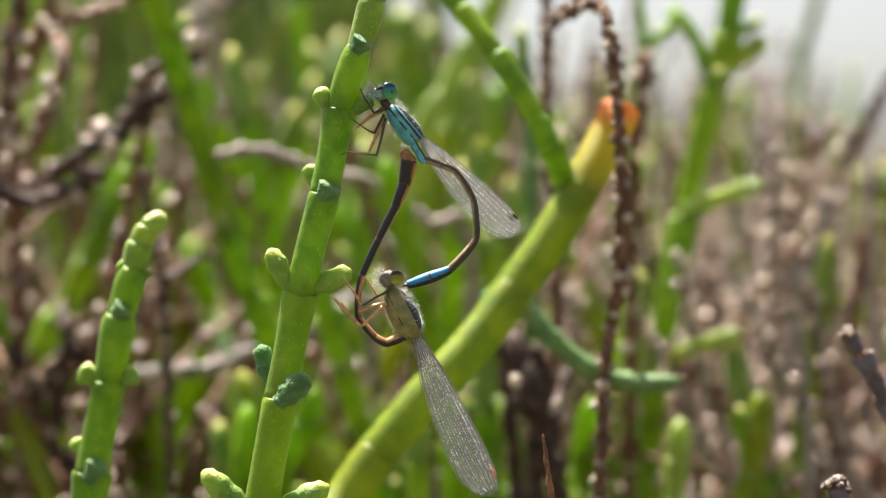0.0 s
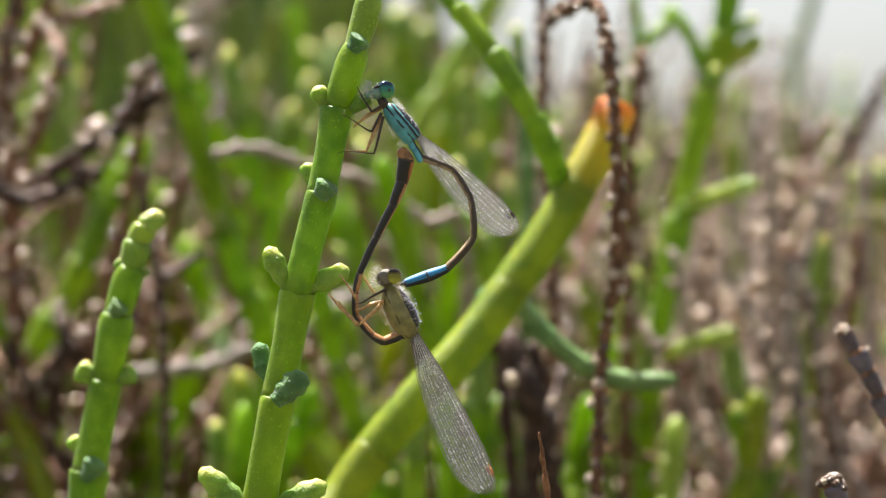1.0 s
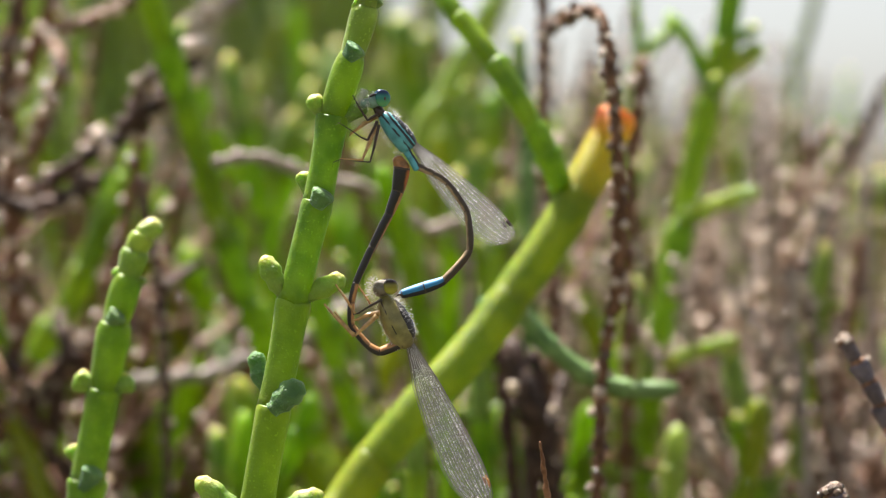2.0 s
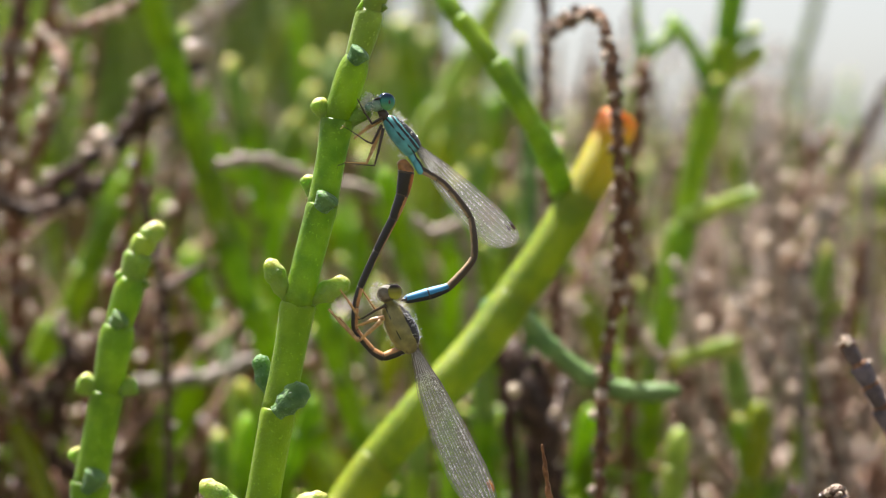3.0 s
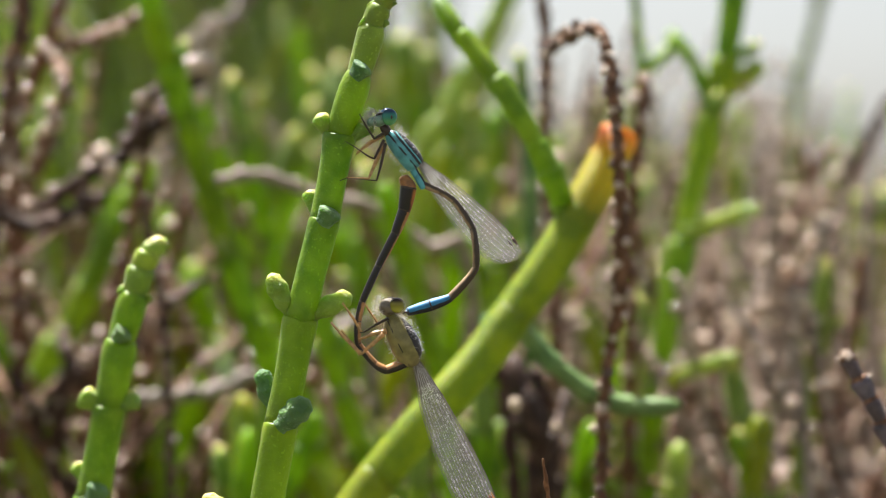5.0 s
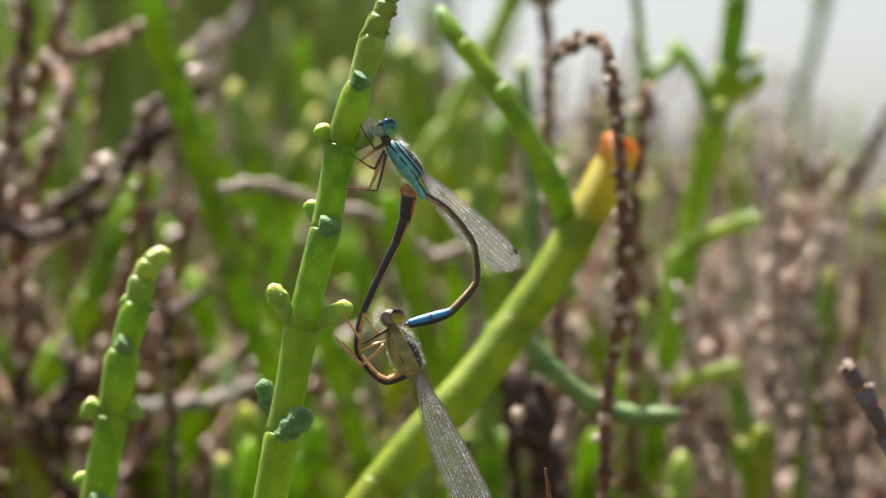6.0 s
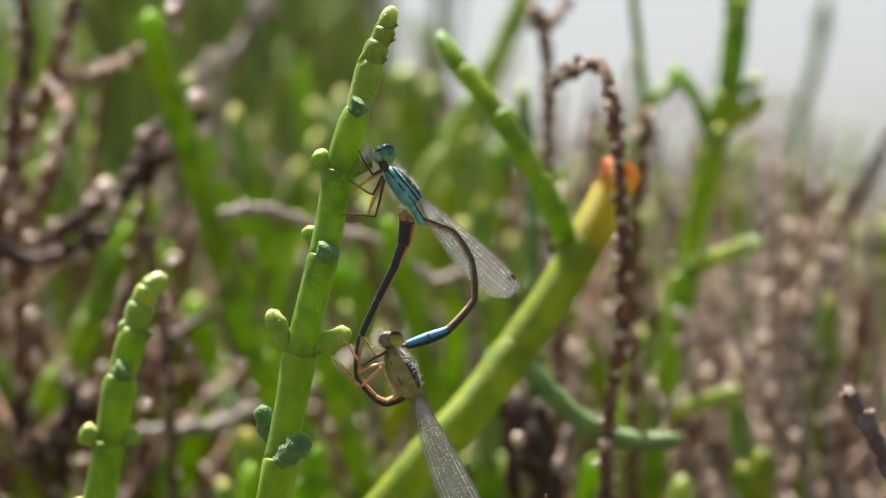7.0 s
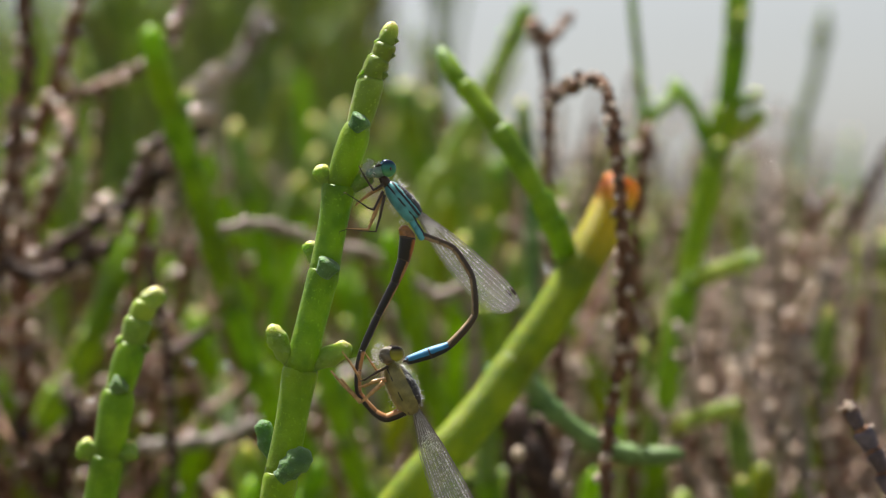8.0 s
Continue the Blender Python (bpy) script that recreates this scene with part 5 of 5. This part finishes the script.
# soft-focus stems low down among the dead growth
BS = "blurred green stems low down"
for k, (pts, w, mat) in enumerate((
        (((0.04989, 0.4200, 0.33755), (0.05221, 0.4200, 0.35087), (0.05377, 0.4200, 0.36322)), 0.00255, YELLOW),
        (((0.02292, 0.4300, 0.33606), (0.02484, 0.4300, 0.34775), (0.02695, 0.4300, 0.35797)), 0.00242, BRIGHT),
        (((0.03714, 0.4100, 0.33531), (0.03803, 0.4100, 0.34925), (0.03892, 0.4100, 0.35946)), 0.00240, PALE),
        (((0.03330, 0.4600, 0.35243), (0.03503, 0.4600, 0.36802), (0.03582, 0.4600, 0.38150)), 0.00248, PALE),
        (((0.01100, 0.4200, 0.33755), (0.01175, 0.4200, 0.35087), (0.01023, 0.4200, 0.36084)), 0.00217, GREEN),
        (((0.10152, 0.6000, 0.35693), (0.10274, 0.6000, 0.38263), (0.10493, 0.6000, 0.40152)), 0.00405, YELLOW),
        (((-0.02837, 0.4000, 0.33871), (-0.02428, 0.4000, 0.35411), (-0.02020, 0.4000, 0.36542)), 0.00207, BRIGHT),
        (((-0.03880, 0.4200, 0.33755), (-0.03715, 0.4200, 0.34992), (-0.03751, 0.4200, 0.35799)), 0.00208, PALE),
        (((-0.04810, 0.4400, 0.33457), (-0.04953, 0.4400, 0.35052), (-0.04880, 0.4400, 0.36146)), 0.00238, BRIGHT),
        (((-0.00913, 0.4300, 0.33216), (-0.00815, 0.4300, 0.34386), (-0.00912, 0.4300, 0.35165)), 0.00242, BRIGHT),
        (((-0.02273, 0.4500, 0.35347), (-0.02677, 0.4500, 0.36567), (-0.02827, 0.4500, 0.37379)), 0.00253, BRIGHT),
        (((-0.05061, 0.5000, 0.35508), (-0.05168, 0.5000, 0.37314), (-0.04938, 0.5000, 0.38665)), 0.00304, YELLOW),
        (((-0.07889, 0.5200, 0.37909), (-0.07997, 0.5200, 0.39781), (-0.08433, 0.5200, 0.41299)), 0.00292, GREEN),
        (((-0.01555, 0.4800, 0.38718), (-0.01392, 0.4800, 0.39690), (-0.01467, 0.4800, 0.40553)), 0.00259, GREEN),
        (((0.01983, 0.5000, 0.36185), (0.02263, 0.5000, 0.37088), (0.02319, 0.5000, 0.37764)), 0.00247, PALE),
        (((0.07471, 0.5200, 0.31796), (0.07287, 0.5200, 0.33564), (0.07435, 0.5200, 0.34623)), 0.00304, GREEN))):
    glasswort("glasswort", "green glasswort stem low among dead twigs", rooted(pts, 0.0, 0.01), 0.011, w, w * 0.85, mat, BS, 12, 0.25, BUD if k % 2 else None, seed=60 + k)


def highlight_balls(owner, places):
    """Pale glossy balls added on a twig, to blur into bright highlight discs."""
    m, nt, b = base_mat("highlight_ball_skin", 0.22)
    nt.links.new(mixed(nt, noised(nt, coords(nt), 900), (0.74, 0.60, 0.46), (0.50, 0.38, 0.28)), b.inputs["Base Color"])
    for at, r in places:
        hang("husk", ball_mesh("husk", r, r * 0.8, r * 1.15, m), owner, "pale glossy ball for a blurred highlight", "", Matrix.Translation(Vector(at) - owner.location))


highlight_balls(clustered, (((0.02056, 0.4400, 0.40605), 0.0013), ((0.02216, 0.4400, 0.40032), 0.0011)))
highlight_balls(shade_fill, (((0.01091, 0.3780, 0.36817), 0.0009), ((0.01754, 0.3870, 0.36392), 0.0007)))
# ---- the thicket ----
def thicket():
    """Glasswort and dead shoots standing close together behind, thinner and lower towards the open side."""
    rng = random.Random(77)
    greens = (DARKGREEN, BRIGHT, DARKGREEN, GREEN, YELLOW)
    barks = (BARKTAN, BARKGREY, BARK, BARKTAN)
    protos_g, protos_b = [], []
    for k in range(7):
        h = 0.5
        x1, x2 = rng.uniform(-0.012, 0.012), rng.uniform(-0.035, 0.035)
        pts = [(0, 0, 0), (x1, 0, 0.25), (x2, rng.uniform(-0.02, 0.02), 0.42), (x2 * 1.5 + rng.uniform(-0.015, 0.015), rng.uniform(-0.03, 0.03), h)]
        protos_g.append(glasswort("glasswort", "green glasswort stem in the thicket", pts, [0.45, 0.62, 0.71, 0.79, 0.86, 0.92, 0.965, 1.0], 0.0030, 0.0022, greens[k % 5], "thicket stems", 9, 0.16, BUD if k % 2 else None, 2.6, seed=100 + k))
    for k in range(7):
        h = 0.48
        top = (rng.uniform(-0.08, 0.08), 0, h)
        shoots = [([(0, 0, 0), (rng.uniform(-0.02, 0.02), 0, 0.22), (top[0] * 0.5, 0, 0.36), top], 0.0018, 0.0011)]
        for j in range(16):
            z = rng.uniform(0.20, 0.42)
            x = top[0] * (z / h) ** 2
            s = rng.choice((-1, 1))
            shoots.append(([(x, 0, z), (x + s * rng.uniform(0.008, 0.02), rng.uniform(-0.01, 0.01), z + rng.uniform(0.01, 0.03)), (x + s * rng.uniform(0.02, 0.05), rng.uniform(-0.03, 0.03), z + rng.uniform(0.02, 0.08))], 0.0010, 0.0008))
        protos_b.append(twig("dead_shrub", "brown dead glasswort branch with beaded shoots", shoots, barks[k % 4], "thicket twigs", 200 + k, 3, 1.0 if k % 4 == 2 else 1.5, False))
    spots = []
    # a tall green stand behind the pair, sinking towards the open side
    for _ in range(34):
        d = rng.uniform(0.62, 1.7)
        spots.append(("green", d, rng.uniform(-0.75, 0.08), rng.uniform(0.05, 0.17)))
    for _ in range(28):
        d = rng.uniform(0.62, 1.6)
        s = rng.uniform(0.0, 1.1)
        spots.append(("green", d, s, rng.uniform(-0.06, 0.03)))
    for _ in range(8):
        spots.append(("green", rng.uniform(0.62, 1.2), rng.uniform(-0.95, -0.6), rng.uniform(0.0, 0.14)))
    for _ in range(14):
        spots.append(("green", rng.uniform(0.6, 1.6), rng.uniform(-1.0, -0.5), rng.uniform(0.03, 0.13)))
    for _ in range(16):
        spots.append(("green", rng.uniform(0.46, 0.62), rng.uniform(-0.8, 0.3), rng.uniform(-0.08, 0.02)))
    for _ in range(6):
        spots.append(("green", rng.uniform(1.6, 3.0), rng.uniform(-1.1, -0.05), rng.uniform(0.03, 0.14)))
    for _ in range(48):
        spots.append(("green", rng.uniform(0.50, 0.66), rng.uniform(-0.72, 0.12), rng.uniform(-0.10, -0.015)))
    for _ in range(12):
        spots.append(("green", rng.uniform(0.8, 2.0), rng.uniform(-0.55, -0.10), rng.uniform(0.10, 0.20)))
    for _ in range(9):
        spots.append(("green", rng.uniform(0.5, 0.75), rng.uniform(0.25, 0.7), rng.uniform(-0.10, -0.045)))
    for _ in range(26):
        spots.append((rng.choice(("green", "green", "dry")), rng.uniform(0.6, 1.2), rng.uniform(-0.1, 0.48), rng.uniform(0.005, 0.042)))
    for _ in range(20):
        spots.append((rng.choice(("green", "dry", "dry")), rng.uniform(0.6, 1.4), rng.uniform(0.45, 1.1), rng.uniform(-0.01, 0.026)))
    for _ in range(16):
        spots.append((rng.choice(("green", "dry")), rng.uniform(0.8, 1.6), rng.uniform(0.2, 1.1), rng.uniform(0.02, 0.05)))
    for _ in range(9):
        spots.append(("green", rng.uniform(0.6, 1.0), rng.uniform(-0.13, 0.03), rng.uniform(0.02, 0.05)))
    # dead shoots: close in at both sides, and scattered through the rest
    for _ in range(26):
        spots.append(("dry", rng.uniform(0.44, 0.56), rng.uniform(0.50, 1.05), rng.uniform(-0.08, -0.005)))
    for _ in range(10):
        spots.append(("dry", rng.uniform(0.43, 0.54), rng.uniform(-1.15, -0.82), rng.uniform(-0.07, 0.0)))
    for _ in range(10):
        spots.append(("dry", rng.uniform(0.45, 0.54), rng.uniform(0.6, 1.1), rng.uniform(-0.02, 0.03)))
    for _ in range(12):
        spots.append(("dry", rng.uniform(0.62, 1.3), rng.uniform(0.15, 1.1), rng.uniform(-0.05, 0.035)))
    for _ in range(9):
        spots.append(("dry", rng.uniform(0.62, 1.3), rng.uniform(-1.1, -0.2), rng.uniform(-0.04, 0.10)))
    for _ in range(8):
        spots.append((rng.choice(("dry", "green")), rng.uniform(1.3, 2.8), rng.uniform(-1.1, 1.1), rng.uniform(-0.04, 0.035)))
    # a soft green curtain in the bright gap, and short stems among the dead growth
    for _ in range(20):
        spots.append((rng.choice(("green", "dry")), rng.uniform(0.55, 1.0), rng.uniform(-0.12, 0.16), rng.uniform(0.035, 0.058)))
    for _ in range(12):
        spots.append((rng.choice(("green", "dry")), rng.uniform(0.6, 1.1), rng.uniform(0.42, 0.95), rng.uniform(0.020, 0.046)))
    for _ in range(4):
        spots.append(("green", rng.uniform(0.42, 0.48), rng.uniform(0.25, 0.95), rng.uniform(-0.125, -0.055)))
    for _ in range(16):
        spots.append(("green", rng.uniform(0.42, 0.50), rng.uniform(-0.45, 0.14), rng.uniform(-0.115, -0.05)))
    # brown shoots between the green ones
    for _ in range(12):
        spots.append(("dry", rng.uniform(0.5, 0.62), rng.uniform(-0.2, 0.25), rng.uniform(-0.035, 0.0)))
    for _ in range(5):
        spots.append(("dry", rng.uniform(0.6, 0.9), rng.uniform(-0.95, -0.5), rng.uniform(0.0, 0.055)))
    for _ in range(15):
        spots.append(("green", rng.uniform(0.46, 0.62), rng.uniform(-0.62, -0.14), rng.uniform(-0.03, 0.055)))
    # hazy shoots before the horizon, pale stems in the open lane, brown clutter low on the closed side
    for _ in range(18):
        spots.append((rng.choice(("green", "dry", "dry")), rng.uniform(0.62, 1.0), rng.uniform(0.18, 0.52), rng.uniform(0.018, 0.050)))
    for _ in range(10):
        spots.append(("green", rng.uniform(0.55, 0.9), rng.uniform(0.28, 0.50), rng.uniform(-0.07, -0.015)))
    for _ in range(8):
        spots.append(("dry", rng.uniform(0.44, 0.50), rng.uniform(-1.08, -0.78), rng.uniform(-0.03, 0.045)))
    for _ in range(8):
        spots.append(("dry", rng.uniform(0.455, 0.52), rng.uniform(-1.0, -0.74), rng.uniform(-0.075, -0.01)))
    for _ in range(12):
        spots.append(("green", rng.uniform(0.5, 0.7), rng.uniform(0.5, 1.0), rng.uniform(-0.065, -0.01)))
    placed = set()
    for what, d, s, rise in spots:
        pool = protos_g if what == "green" else protos_b
        k = rng.randrange(len(pool))
        if rise > 0.09 and what == "green":
            k = rng.choice((0, 2, 5))
        elif what == "dry" and s < 0 and d < 0.52:
            k = rng.choice((2, 6))
        elif what == "green" and d < 0.75:
            k = rng.choice((1, 3, 4, 6))
        nod, lean, spin = rng.uniform(-4, 4), rng.uniform(-5, 5) * (2.5 if rise < -0.01 and d > 0.45 else 1), rng.uniform(0, 360)
        if what == "dry" and d < 0.6:
            # dead shoots close by fan out sideways
            nod, spin = abs(nod) * -0.5, spin % 50 - 25 + (180 if spin > 180 else 0)
        if what == "dry" and 0.27 < s < 0.50 and d < 1.1 and -0.075 < rise < 0.015:
            continue
        if what == "dry" and -0.66 < s < -0.10 and d < 0.9 and rise > -0.06:
            continue
        if what == "green" and s < -0.62 and rise > 0.06:
            rise *= 0.85
        m = pose(s * d * 0.19, d, 0, nod, lean, spin)
        if (what, k) in placed:
            ob = copy_thing(pool[k], m)
        else:
            placed.add((what, k))
            ob = pool[k]
            ob.matrix_basis = m
        ob.scale = (1.0, 1.0, (0.40 + d * rise) / (0.5 if what == "green" else 0.48))
    # a few dark shoots standing higher on the closed side
    rng = random.Random(31)
    for _ in range(6):
        d, s = rng.uniform(0.47, 0.53), rng.uniform(-1.05, -0.72)
        ob = copy_thing(protos_b[rng.choice((2, 6))], pose(s * d * 0.19, d, 0, -1, rng.uniform(-5, 5), rng.choice((0, 180)) + rng.uniform(-25, 25)))
        ob.scale = (1.0, 1.0, (0.40 + d * rng.uniform(0.015, 0.075)) / 0.48)


thicket()


def far_scrub():
    """Low scrub running to the horizon."""
    rng = random.Random(5)
    for (y0, y1, count, mat, label) in ((3, 9, 3200, BARK, "brownish far scrub"), (3.2, 12, 2200, DARKGREEN, "dull green far scrub"), (12, 60, 4500, BARKGREY, "hazy far scrub")):
        verts, faces = [], []
        for _ in range(count):
            y = rng.uniform(y0, y1)
            x = rng.uniform(-0.8, 0.8) * y
            h = 0.40 + (rng.uniform(-0.10, 0.06) if y < 12 else rng.uniform(-0.2, 0.2))
            a = Vector((x, y, 0))
            b = a + Vector((rng.uniform(-0.1, 0.1), rng.uniform(-0.1, 0.1), h))
            w = 0.004 * (1 + y * 0.12)
            tube(verts, faces, [a, a.lerp(b, 0.6), b], [w, w * 1.6, w * 0.4], 5, None, 0.2)
        tagged(new("far_scrub", mesh_of("far_scrub", verts, faces, mat)), label, "scrub", "", "stuff")


far_scrub()


def marsh():
    """The same growth going on round about, beside and behind the place where the lens stands."""
    rng = random.Random(12)
    for mat, count, label in ((DARKGREEN, 1500, "green glasswort growing all round"), (BARK, 1300, "brown dead glasswort growing all round")):
        verts, faces = [], []
        while count:
            x, y = rng.uniform(-3, 3), rng.uniform(-2.2, 4.5)
            if math.hypot(x, y) < 0.35 or (y > 0 and abs(x) < 0.26 * y + 0.03):
                continue
            count -= 1
            h = rng.uniform(0.25, 0.42)
            a = Vector((x, y, -0.01))
            b = a + Vector((rng.uniform(-0.07, 0.07), rng.uniform(-0.07, 0.07), h))
            mid = a.lerp(b, 0.5) + Vector((rng.uniform(-0.02, 0.02), rng.uniform(-0.02, 0.02), 0))
            line = spline([a, mid, b], 12)
            tube(verts, faces, line, [0.0026 * (0.8 + 0.3 * (k % 2)) * (0.3 if k == 12 else 1) for k in range(13)], 6, None, 0.06)
            for _ in range(3):
                k = rng.randrange(6, 11)
                w = Vector((rng.uniform(-1, 1), rng.uniform(-1, 1), rng.uniform(0.5, 1.2))).normalized() * rng.uniform(0.02, 0.06)
                tube(verts, faces, [line[k], line[k] + w * 0.5, line[k] + w], [0.0018, 0.0021, 0.0007], 5, None, 0.1)
        tagged(new("marsh_growth", mesh_of("marsh_growth", verts, faces, mat)), label, "marsh plants", "", "stuff")


marsh()


def tall_stand():
    """A taller stand of old growth some way behind, on the closed side."""
    rng = random.Random(21)
    for mat, count, label in ((DARKGREEN, 420, "tall dull green growth standing behind"), (PALE, 120, "tall pale green growth standing behind"), (GREEN, 560, "tall fresh green growth standing behind"), (BARK, 260, "tall brown dead growth standing behind"), (YELLOW, 160, "tall yellowing growth standing behind")):
        verts, faces = [], []
        for _ in range(count):
            y = rng.uniform(1.9, 3.2)
            s = rng.uniform(-0.62, -0.22) if rng.random() < 0.62 else rng.uniform(-1.35, -0.6)
            h = 0.40 + y * rng.uniform(0.02, 0.17 if s > -0.62 else 0.115)
            a = Vector((s * y * 0.19, y, -0.01))
            b = a + Vector((rng.uniform(-0.05, 0.05), rng.uniform(-0.1, 0.1), h))
            line = spline([a, a.lerp(b, 0.5) + Vector((rng.uniform(-0.03, 0.03), 0, 0)), b], 16)
            tube(verts, faces, line, [0.0035 * (0.85 + 0.3 * (k % 2)) * (0.3 if k == 16 else 1) for k in range(17)], 6, None, 0.06)
            for _ in range(4):
                k = rng.randrange(7, 15)
                w = Vector((rng.uniform(-1, 1), rng.uniform(-1, 1), rng.uniform(0.4, 1.2))).normalized() * rng.uniform(0.03, 0.09)
                tube(verts, faces, [line[k], line[k] + w * 0.5, line[k] + w], [0.0022, 0.0028, 0.001], 5, None, 0.1)
        tagged(new("tall_growth", mesh_of("tall_growth", verts, faces, mat)), label, "marsh plants", "", "stuff")


tall_stand()
# ---- movement ----
def motions():
    def swung(root, a, rest):
        """rest, turned by a degrees about root in the upright plane"""
        r = Matrix.Translation(root)
        return r @ pose(0, 0, 0, 0, a, 0) @ r.inverted() @ rest
    walk(stem_main, [(t, swung(ROOT_MAIN, a, Matrix.Translation(ROOT_MAIN))) for t, a in zip(TIMES, SWAY_MAIN)])
    walk(stem_side, [(t, swung(ROOT_SIDE, a, Matrix.Translation(ROOT_SIDE))) for t, a in zip(TIMES, SWAY_SIDE)])
    walk(male_ob, [(t, swung(ROOT_MAIN, a, Matrix.Translation(MALE_AT))) for t, a in zip(TIMES, SWAY_MAIN)])
    walk(female_ob, [(t, swung(ROOT_MAIN, a, Matrix.Translation(Vector(FEMALE_AT) + Vector((0, 0, -0.00044 * f))))) for t, a, f in zip(TIMES, SWAY_MAIN, FLEX)])

    def bent(joints, drop, i, f):
        a, b = [(joints[k][0] + drop[k][0] * f, joints[k][1] + drop[k][1] * f) for k in (i, i + 1)]
        return flat_pose(a, b)
    for joints, drop, rings in ((M_CHAIN, M_DROP, male_rings), (F_CHAIN, F_DROP, female_rings)):
        for i, ring in enumerate(rings):
            walk(ring, [(t, bent(joints, drop, i, f)) for t, f in zip(TIMES, FLEX)])
    # one short kick of her hind leg
    walk(female_shin, [(t, pose(F_KNEE[0], -0.0012, F_KNEE[1], 0, a, 0)) for t, a in ((0.0, 0), (3.25, 0), (3.5, -27), (3.75, 0), (8.0, 0))])
    end = M_CHAIN[-1]
    for hook in male_tail:
        walk(hook, [(t, flat_pose((end[0] + 0.00006 * f, end[1] - 0.0005 * f), (end[0] - 0.001, end[1] - 0.0003 - 0.0005 * f))) for t, f in zip(TIMES, FLEX)])


motions()
